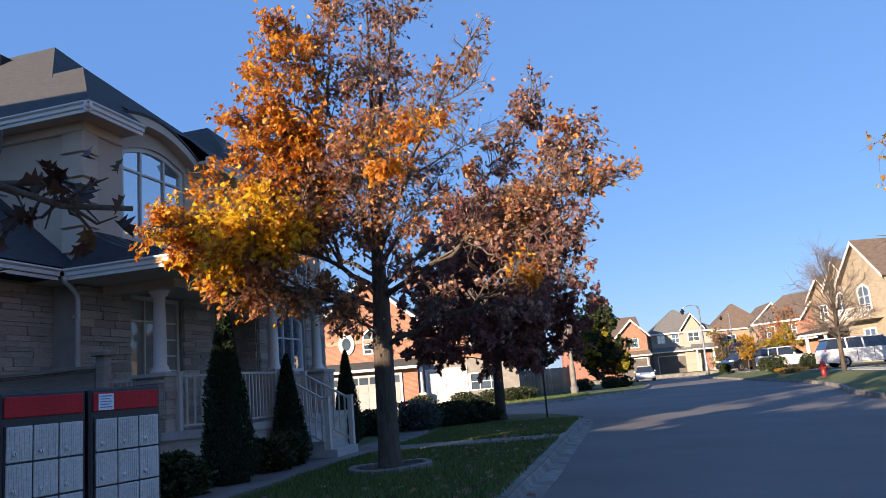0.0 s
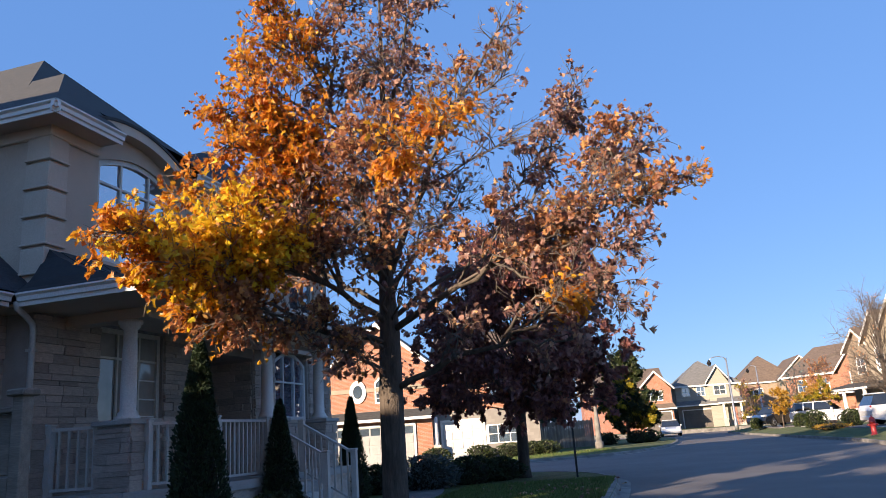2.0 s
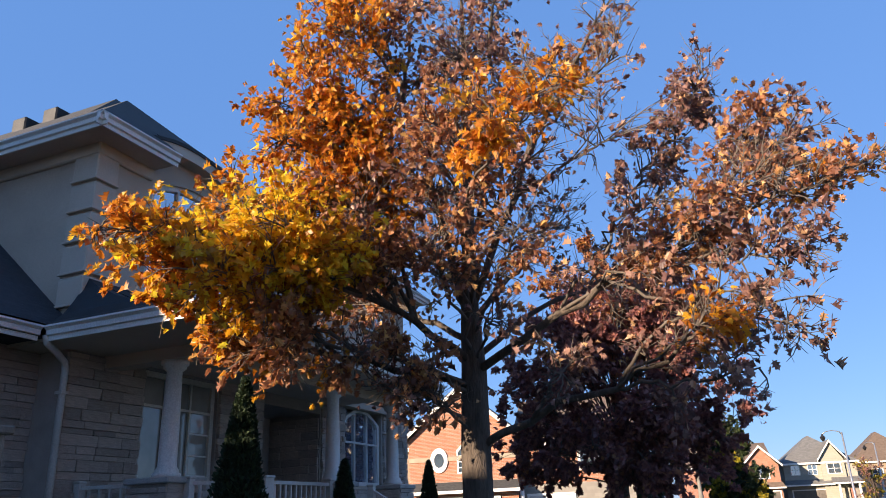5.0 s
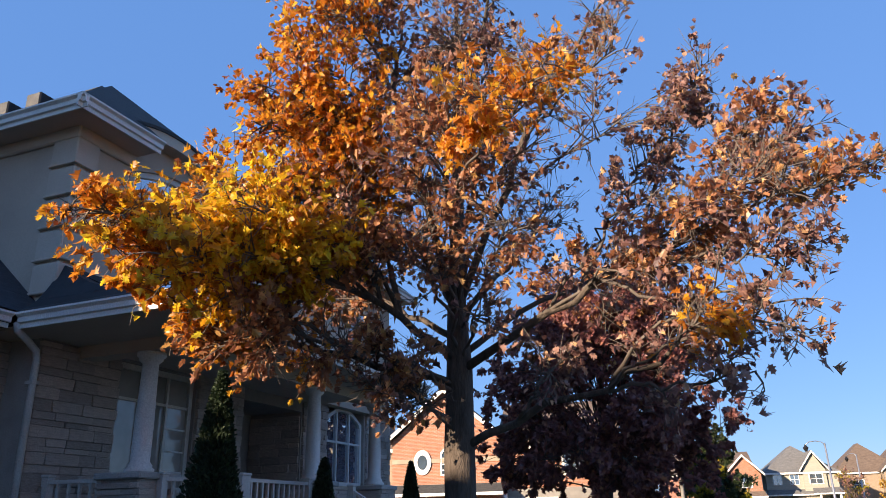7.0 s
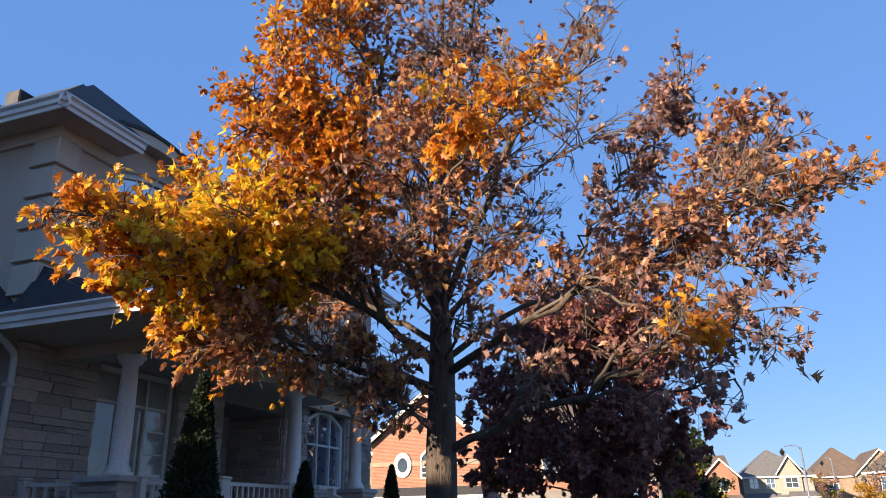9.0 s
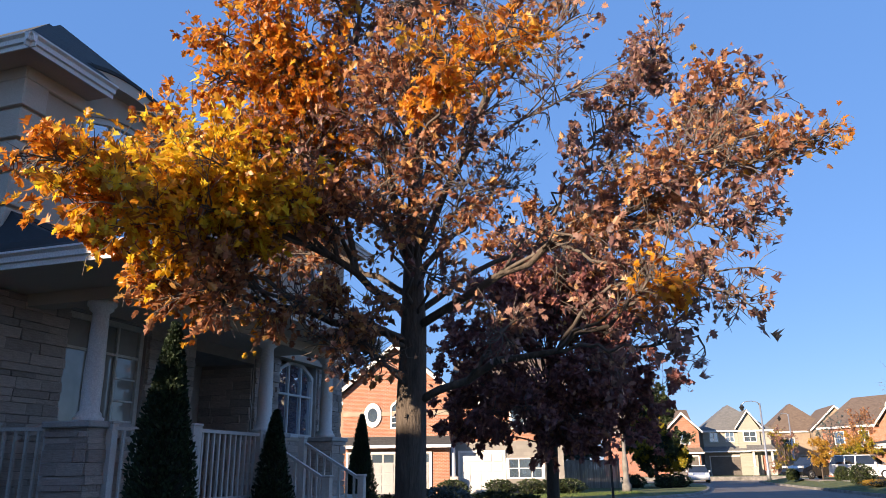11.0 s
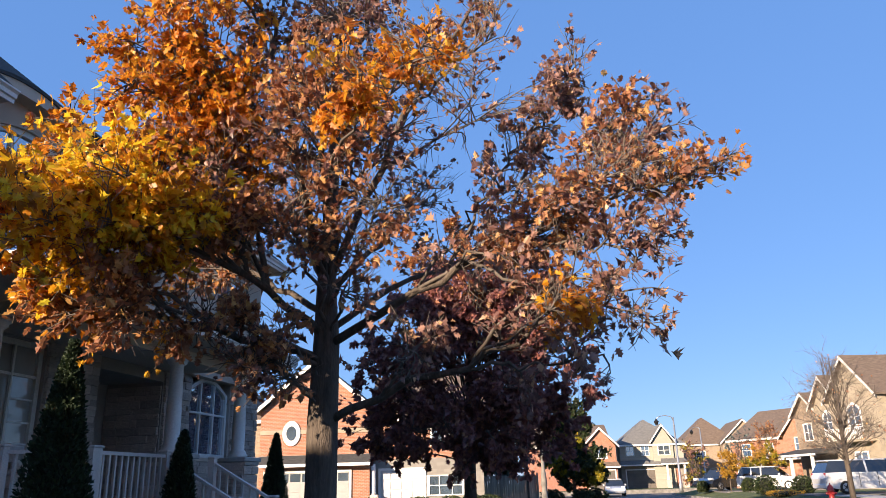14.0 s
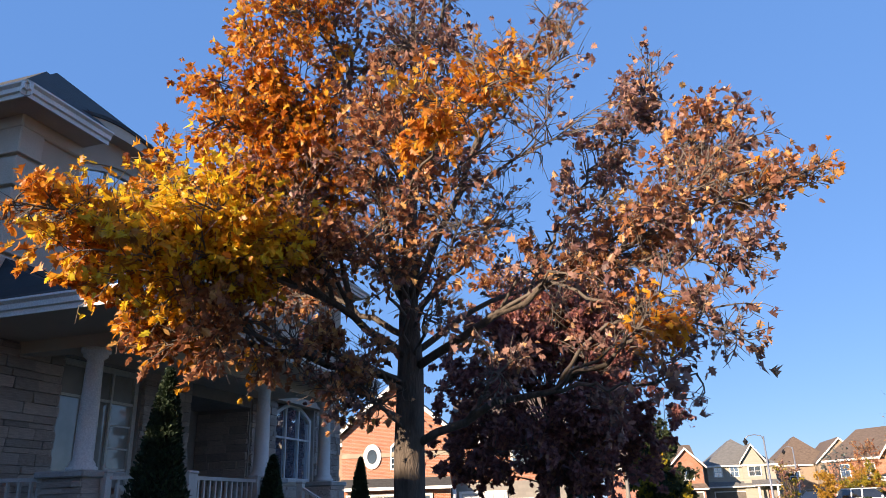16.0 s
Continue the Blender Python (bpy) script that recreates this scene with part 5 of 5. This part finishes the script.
# unseen houses added left of the walk, sized to shade the street from the low sun
h = thing("house", pose(-17.9, 8.5, 0.13, 0, 0, -42), "unseen beige neighbour house with a grey roof, added to cast shade", "house")
bay(h, -6.0, 7.6, -3.5, 3.5, 6.0, 9.8, STUCCO, SHINGLE, "cross", over=0.2)
far_window(h, -3, 1.2, 1.8, 1.5, -3.5), far_window(h, 2, 3.9, 1.6, 1.3, -3.5), far_window(h, -3, 3.9, 1.6, 1.3, -3.5)
h = thing("house", pose(-10.9, 3.0, 0.13, 0, 0, -42), "unseen low garage wing, added to block the low sun", "house")
bay(h, -0.9, 2.2, -3.5, 3.5, 2.7, 4.95, STUCCO, SHINGLE, "cross", over=0.2)
garage_door(h, -0.7, 1.5, -3.5, 2.2, GARAGE_GREY)
h = thing("house", pose(-6.75, -0.6, 0.13, 0, 0, -42), "unseen small brick house with a shingled roof, added to block the low sun", "house")
bay(h, -3.6, 3.5, -3.0, 3.0, 3.6, 5.9, TAN_BRICK, SHINGLE, "cross", over=0.2)
far_window(h, -1.5, 1.2, 1.6, 1.4, -3.0), far_window(h, 1.5, 1.2, 1.6, 1.4, -3.0)


# ---- vehicles ----
def car_paint(name, col):
    m = surface(name, tuple(c * 0.94 for c in col), col, 1, 10, 0.25, relief=0.0)
    m.node_tree.nodes["Principled BSDF"].inputs["Coat Weight"].default_value = 0.8
    return m


TYRE = surface("tyre_rubber", (0.012, 0.012, 0.012), (0.022, 0.022, 0.022), 4, 50, 0.9)
RIM = surface("alloy_rim", (0.4, 0.4, 0.41), (0.5, 0.5, 0.51), 4, 50, 0.35, metal=0.8)
TAIL = surface("tail_lamp_red", (0.3, 0.01, 0.012), (0.4, 0.015, 0.015), 3, 30, 0.2)
HEAD = surface("headlight_glass", (0.55, 0.56, 0.58), (0.7, 0.71, 0.73), 3, 30, 0.1)
CAR_GLASS = glass_mat("car_glass", (0.012, 0.014, 0.016), 1.5)


def car(m, length, width, height, profile, roof, paint, label, category="car"):
    """A car along local x, nose at +x: the lower body from its side outline, the cabin with glass, wheels and lamps."""
    c = thing("car", m, label, category)
    w = width / 2
    bm = bmesh.new()
    pts = [(x * length, z * height) for x, z in profile]
    rings = []
    for s, y in ((-1, -w), (-0.9, -w * 0.9), (0.9, w * 0.9), (1, w)):
        k = 0.97 if abs(s) == 1 else 1.0
        rings.append([bm.verts.new((x * k, y, z * (0.985 if abs(s) == 1 else 1))) for x, z in pts])
    n = len(pts)
    for a, b in zip(rings, rings[1:]):
        for i in range(n):
            bm.faces.new((a[i], a[(i + 1) % n], b[(i + 1) % n], b[i]))
    bm.faces.new(rings[0][::-1]), bm.faces.new(rings[-1])
    bmesh.ops.recalc_face_normals(bm, faces=bm.faces[:])
    body = part("body", bm, paint, c)
    rp = [(x * length, z * height) for x, z in roof]
    bm = bmesh.new()
    low, top = [], []
    for y, t in ((-w * 0.93, -w * 0.74), (w * 0.93, w * 0.74)):
        low.append([bm.verts.new((rp[0][0], y, rp[0][1])), bm.verts.new((rp[3][0], y, rp[3][1]))])
        top.append([bm.verts.new((rp[1][0], t, rp[1][1])), bm.verts.new((rp[2][0], t, rp[2][1]))])
    for i in (0, 1):
        bm.faces.new((low[i][0], low[i][1], top[i][1], top[i][0]))
    bm.faces.new((low[0][0], low[1][0], top[1][0], top[0][0])), bm.faces.new((low[0][1], low[1][1], top[1][1], top[0][1]))
    bmesh.ops.recalc_face_normals(bm, faces=bm.faces[:])
    part("glasshouse", bm, CAR_GLASS, c, "dark car glass")
    bm = bmesh.new()
    rbox(bm, rp[1][0] - 0.12, rp[2][0] + 0.12, -w * 0.76, w * 0.76, rp[1][1] - 0.03, rp[1][1] + 0.05, 0.03)
    for f in (0.3, 0.62):
        for s in (-1, 1):
            x = rp[1][0] + (rp[2][0] - rp[1][0]) * f
            v = [bm.verts.new((x + dx, s * yy, z)) for dx, yy, z in ((-0.05, w * 0.945, rp[0][1]), (0.05, w * 0.945, rp[0][1]), (0.05, w * 0.755, rp[1][1]), (-0.05, w * 0.755, rp[1][1]))]
            bm.faces.new(v)
    part("roof", bm, paint, c)
    rw = 0.33
    for x in (-length * 0.3, length * 0.3):
        for s in (-1, 1):
            bm = bmesh.new()
            tube(bm, [(x, s * (w - 0.2), rw), (x, s * (w - 0.18), rw), (x, s * (w + 0.01), rw), (x, s * (w + 0.02), rw)], [rw - 0.04, rw, rw, rw - 0.05], 20)
            wh = part("wheel", bm, TYRE, c, "", True)
            bm = bmesh.new()
            tube(bm, [(x, s * (w + 0.012), rw), (x, s * (w + 0.028), rw)], [rw * 0.66, rw * 0.62], 16)
            part("rim", bm, RIM, wh)
            for k in range(5):
                a = k * 1.2566
                bm = bmesh.new()
                tube(bm, [(x, s * (w + 0.032), rw), (x + 0.2 * math.cos(a), s * (w + 0.032), rw + 0.2 * math.sin(a))], [0.03, 0.02], 5)
                part("spoke", bm, TYRE, wh)
    zl = 0.52 * height
    for s in (-1, 1):
        boxpart("tail_lamp", (-length * 0.49, -length * 0.44, s * w * 0.86 - 0.09, s * w * 0.86 + 0.1, zl, zl + 0.16), TAIL, c, "red tail lamp", 0.02)
        boxpart("headlight", (length * 0.43, length * 0.485, s * w * 0.75 - 0.17, s * w * 0.75 + 0.17, zl - 0.1, zl + 0.06), HEAD, c, "clear headlight", 0.02)
        boxpart("mirror", (length * 0.17, length * 0.2, s * (w + 0.08) - 0.08, s * (w + 0.08) + 0.08, height * 0.6, height * 0.7), paint, c, r=0.02)
        boxpart("door_handle", (-length * 0.02, length * 0.02, s * (w * 0.985) - 0.02, s * (w * 0.985) + 0.02, height * 0.53, height * 0.555), RIM, c)
    for x in (-0.16, 0.02, 0.2):
        for sd in (-1, 1):
            boxpart("door_gap", (x * length - 0.012, x * length + 0.012, sd * w - 0.012, sd * w + 0.004, height * 0.2, height * 0.6), TYRE, c)
    boxpart("bumper", (-length * 0.5, -length * 0.47, -w * 0.9, w * 0.9, 0.28, 0.5), paint, c, r=0.03)
    return c


SUVP = [(-0.49, 0.2), (-0.5, 0.45), (-0.485, 0.62), (-0.3, 0.63), (0.2, 0.61), (0.36, 0.54), (0.47, 0.45), (0.5, 0.3), (0.485, 0.18), (0.38, 0.14), (-0.38, 0.14)]
SUVR = [(-0.485, 0.62), (-0.40, 0.97), (0.08, 0.98), (0.24, 0.6)]
VAN_WHITE, CAR_BLACK, CAR_SILVER = car_paint("white_car_paint", (0.6, 0.6, 0.61)), car_paint("black_car_paint", (0.012, 0.013, 0.015)), car_paint("silver_car_paint", (0.46, 0.49, 0.53))
car(pose(23.4, 46, 0.44, 0, 0, -6), 5.15, 1.98, 1.74, SUVP, [(-0.485, 0.62), (-0.42, 0.96), (0.14, 0.97), (0.3, 0.6)], VAN_WHITE, "white minivan parked on a driveway", "minivan")
car(pose(25.76, 63.5, 0.44, 0, 0, -38), 4.7, 1.9, 1.7, SUVP, SUVR, VAN_WHITE, "white sport utility car parked on a driveway")
car(pose(23.61, 67.5, 0.44, 0, 0, -150), 5.2, 1.95, 1.75, SUVP, [(-0.1, 0.62), (-0.06, 0.97), (0.1, 0.98), (0.24, 0.6)], CAR_BLACK, "black pickup truck parked on a driveway", "truck")
car(pose(17.3, 79, 0.02, 0, 0, -100), 4.5, 1.85, 1.55, SUVP, SUVR, CAR_SILVER, "silver-blue car on the street")

# ---- street furniture ----
RED_PAINT = surface("hydrant_red", (0.2, 0.014, 0.016), (0.28, 0.022, 0.022), 4, 40, 0.45)
hyd = thing("fire_hydrant", pose(17.53, 38.5, 0.17), "red fire hydrant on the verge", "hydrant")
bm = bmesh.new()
prof = [(0.16, 0.0), (0.16, 0.05), (0.115, 0.07), (0.115, 0.55), (0.15, 0.57), (0.15, 0.62), (0.125, 0.64), (0.12, 0.74), (0.06, 0.82), (0.03, 0.84)]
tube(bm, [(0, 0, z) for _, z in prof], [r for r, _ in prof], 16)
part("barrel", bm, RED_PAINT, hyd, "", True)
for d in ((1, 0), (-1, 0), (0, -1)):
    bm = bmesh.new()
    tube(bm, [(d[0] * 0.1, d[1] * 0.1, 0.48), (d[0] * 0.2, d[1] * 0.2, 0.48), (d[0] * 0.23, d[1] * 0.23, 0.48)], [0.06, 0.06, 0.04], 10)
    part("nozzle_cap", bm, RED_PAINT, hyd)
bm = bmesh.new()
tube(bm, [(0, 0, 0.83), (0, 0, 0.9)], [0.025, 0.025], 5)
part("top_nut", bm, RED_PAINT, hyd)


def lamp_post(x, y, z, h, turn, label):
    l = thing("street_lamp", pose(x, y, z, 0, 0, turn), label, "street lamp", "street lamps")
    bm = bmesh.new()
    tube(bm, [(0, 0, 0), (0, 0, 0.9), (0, 0, 1.0), (0, 0, h)], [0.2, 0.17, 0.11, 0.07], 10)
    part("pole", bm, GREY_METAL, l, "grey concrete-coloured pole", True)
    bm = bmesh.new()
    tube(bm, [(0, 0, h - 0.3), (-0.2, 0, h + 0.05), (-0.8, 0, h + 0.18), (-1.4, 0, h + 0.1), (-1.75, 0, h - 0.15)], [0.04] * 5, 6)
    part("arm", bm, GREY_METAL, l, "", True)
    bm = bmesh.new()
    tube(bm, [(-1.75, 0, h - 0.1), (-1.75, 0, h - 0.25), (-1.75, 0, h - 0.4), (-1.75, 0, h - 0.72)], [0.05, 0.12, 0.24, 0.09], 10)
    part("lantern", bm, BLACK_METAL, l, "dark bell-shaped lantern")
    return l


lamp_post(23.36, 78, 0.1, 7.0, 8, "grey street lamp with a curved arm and lantern")
lamp_post(35.11, 105, 0.42, 7.3, -70, "distant grey street lamp with a curved arm")
sgn = thing("sign_post", pose(2.78, 24, LAWN_Z), "thin dark metal sign post on the corner lawn", "sign post")
bm = bmesh.new()
box(bm, -0.028, 0.028, -0.02, 0.02, 0, 2.5)
part("post", bm, BLACK_METAL, sgn)
boxpart("sign_plate", (-0.02, 0.02, -0.26, 0.26, 2.3, 2.5), GREY_METAL, sgn, "edge-on sign plate")
utl = thing("lamp_pedestal", pose(6.57, 49, LAWN_Z), "pale ornamental concrete lamp column on the corner lawn", "lamp post")
bm = bmesh.new()
prof = [(0.26, 0), (0.26, 0.4), (0.18, 0.46), (0.15, 1.1), (0.18, 1.15), (0.14, 1.8), (0.11, 1.9), (0.1, 2.7), (0.14, 2.76), (0.07, 2.85), (0.06, 5.6)]
tube(bm, [(0, 0, z) for _, z in prof], [r for r, _ in prof], 12)
part("column", bm, KERB, utl, "", True)
bm = bmesh.new()
tube(bm, [(0, 0, 5.6), (0, 0, 5.7), (0, 0, 6.1), (0, 0, 6.2), (0, 0, 6.4)], [0.1, 0.16, 0.22, 0.25, 0.04], 10)
part("lantern", bm, BLACK_METAL, utl)

wf = thing("board_fence", pose(2.17, 55.5, LAWN_Z, 0, 0, 0), "weathered grey-brown board fence beyond the corner house", "fence")
for k in range(34):
    boxpart("board", (k * 0.145, k * 0.145 + 0.135, 0.0, 0.025, 0.03, 1.78 + 0.02 * math.sin(k * 3.1)), WOOD_FENCE, wf)
for k in range(3):
    boxpart("post", (k * 2.4, k * 2.4 + 0.1, -0.08, 0.0, 0, 1.92), WOOD_FENCE, wf)
for z in (0.3, 1.5):
    boxpart("rail", (0, 4.9, 0.026, 0.06, z, z + 0.09), WOOD_FENCE, wf)

# ---- trees and shrubs across the street ----
rs = np.random.default_rng(57)


def small_tree(x, y, z, h, spread, n_limbs, per, size, mats, labels, label, r0=0.09, sub=8, seed=1, low=0.3, bark=BARK):
    g = np.random.default_rng(seed)
    t = thing("tree", Matrix.Identity(4), label, "tree")
    lm = []
    for k in range(n_limbs):
        a, u = g.random() * 6.283, g.random()
        rad = spread * (0.3 + 0.7 * g.random()) * math.sin(math.pi * (0.2 + 0.72 * u)) ** 0.7
        lm.append((x + rad * math.cos(a), y + rad * math.sin(a), z + h * (low + 0.08 + (0.92 - low) * u), h * 0.14, per, k % len(mats), z + h * (low + 0.4 * u), r0 * 0.3))
    limb_tree(t, [(x, y, z - 0.05), (x, y, z + h * 0.3), (x + 0.05, y, z + h * 0.6), (x + 0.02, y, z + h * 0.97)], [r0, r0 * 0.8, r0 * 0.5, 0.012], lm, g, size, TWIG if per < 30 else bark, bark, mats, labels, sub, 3)
    return t


small_tree(18.99, 39.5, 0.25, 6.7, 2.1, 46, 3, 0.1, [RUSSET], ["few russet leaves"], "bare young tree with a few russet leaves", 0.13, 26, 3, 0.22)
small_tree(12.6, 15.2, 0.16, 6.4, 4.0, 26, 20, 0.12, [GOLDEN, LIME], ["golden leaves", "yellow-green leaves"], "thinly leaved birch with yellow leaves beside the street", 0.12, 9, 4, 0.3)
small_tree(22.05, 62, 0.4, 2.6, 1.0, 18, 260, 0.1, [GOLDEN], ["golden leaves"], "small round golden tree on a lawn", 0.06, 6, 5, 0.35)
small_tree(26.23, 66, 0.4, 3.2, 1.9, 26, 300, 0.11, [LIME, GOLDEN], ["yellow-green leaves", "golden leaves"], "spreading yellow-green tree on a lawn", 0.08, 6, 6, 0.35)
small_tree(26.3, 82, 0.0, 4.6, 1.4, 24, 110, 0.13, [BROWN, LIME], ["brown leaves", "yellow-green leaves"], "thin brown tree near the lamp post", 0.08, 6, 7, 0.15)
small_tree(31.85, 84, 0.3, 6.0, 1.6, 22, 12, 0.2, [SPRUCE], ["pale blue-green leaves"], "thin half-bare tree between the houses", 0.09, 7, 8, 0.2)
small_tree(28.46, 70, 0.4, 5.2, 1.6, 22, 70, 0.12, [RUSSET], ["russet leaves"], "slim russet tree by the brick house", 0.07, 6, 9, 0.2)
small_tree(9.85, 58, 0.13, 6.1, 2.2, 64, 800, 0.16, [CEDAR, SHRUB, SHRUB, SHRUB, LIME], ["dark evergreen sprays"] + ["green leaves"] * 3 + ["yellowing leaves"], "dense dark green tree turning yellow on top", 0.12, 7, 10, 0.1)
small_tree(4.4, 60, 0.13, 4.2, 2.4, 24, 260, 0.2, [SHRUB, SPRUCE], ["green leaves", "grey-green leaves"], "green tree behind the board fence", 0.1, 6, 12, 0.3)
for k, (x, y, r, hh) in enumerate(((20.44, 52, 0.62, 1.08), (21.78, 50, 0.62, 1.0), (22.62, 60, 0.5, 0.95), (21.33, 66, 0.4, 0.8), (21.5, 96.6, 0.5, 0.9))):
    bush("shrub", x, y, 0.36, r, hh, 1500, 0.12, SHRUB, "clipped round green bush on the lawn")
bush("shrub", 19.68, 48, 0.34, 1.0, 0.3, 700, 0.1, GOLDEN, "low straw-coloured planting mound on the lawn")
for x, y in ((-0.38, 46.0), (1.22, 46.2), (2.42, 46.2), (-2.89, 45.6), (3.23, 46.4)):
    bush("shrub", x, y, LAWN_Z, 0.75, 0.7 if x > -3 else 0.6, 1100, 0.13, SHRUB, "grey-green shrub below the stone wall")
for x, y in ((8.14, 57.0), (10.14, 56.6), (11.18, 57.6)):
    bush("shrub", x, y, LAWN_Z, 0.7, 0.8, 900, 0.14, CEDAR, "dark low shrub under the green tree")


# ---- ledgestone facing, stone by stone ----
rs = np.random.default_rng(71)
STONE_MESH = []
for k in range(6):
    b2 = bmesh.new()
    box(b2, -0.5, 0.5, -0.5, 0.5, -0.5, 0.5)
    bmesh.ops.bevel(b2, geom=b2.edges[:], offset=0.05, segments=1, affect="EDGES")
    for v in b2.verts:
        v.co += Vector(rs.normal(0, 0.018, 3))
    me = bpy.data.meshes.new("stone")
    b2.to_mesh(me), b2.free()
    me.materials.append(STONE)
    STONE_MESH.append(me)


def stones(parent, face, a0, a1, z0, z1, flat, depth=0.06):
    """Courses of stones on a face; face 'x': towards +x at x = flat, running along y; 'y': towards -y at y = flat, running along x."""
    z = z0
    while z < z1 - 0.04:
        hh = min(rs.choice((0.07, 0.1, 0.15)), z1 - z)
        a = a0
        while a < a1 - 0.03:
            ln = min(rs.uniform(0.22, 0.62), a1 - a)
            if a1 - a - ln < 0.12:
                ln = a1 - a
            ob = new("stone", STONE_MESH[rs.integers(6)])
            ob.parent = parent
            d = depth + rs.uniform(-0.018, 0.02)
            if face == "x":
                ob.matrix_basis = Matrix.LocRotScale((flat + d / 2 - 0.01, a + ln / 2, z + hh / 2), None, (d, ln - 0.006, hh - 0.007))
            else:
                ob.matrix_basis = Matrix.LocRotScale((a + ln / 2, flat - d / 2 + 0.01, z + hh / 2), None, (ln - 0.006, d, hh - 0.007))
            a += ln
        z += hh


stones(house, "x", 0.5, 1.84, 0.6, 3.66, GF)
stones(house, "x", -1.6, 0.5, 1.6, 3.66, -1.2)
stones(house, "x", 1.9, 3.44, 0.98, 1.76, GF)
stones(house, "x", 3.52, 4.72, 0.98, 3.66, GF)
stones(house, "x", 6.68, 7.6, 0.98, 3.66, GF)
stones(house, "x", 7.7, 9.25, 0.98, 2.0, GF)
stones(house, "x", 9.36, 10.6, 0.3, 3.66, GF)
for p, (x, y, s) in zip(piers, ((0.45, 1.27, 0.62), (0.92, 4.55, 0.55), (0.92, 6.75, 0.55))):
    stones(p, "x", y - s / 2, y + s / 2, 0.98, 1.92, x + s / 2 - 0.02, 0.05)
    stones(p, "y", x - s / 2, x + s / 2, 0.98, 1.92, y - s / 2 + 0.02, 0.05)
stones(house, "y", GF - 1.18, GF - 0.02, 0.98, 3.42, 6.65, 0.05)
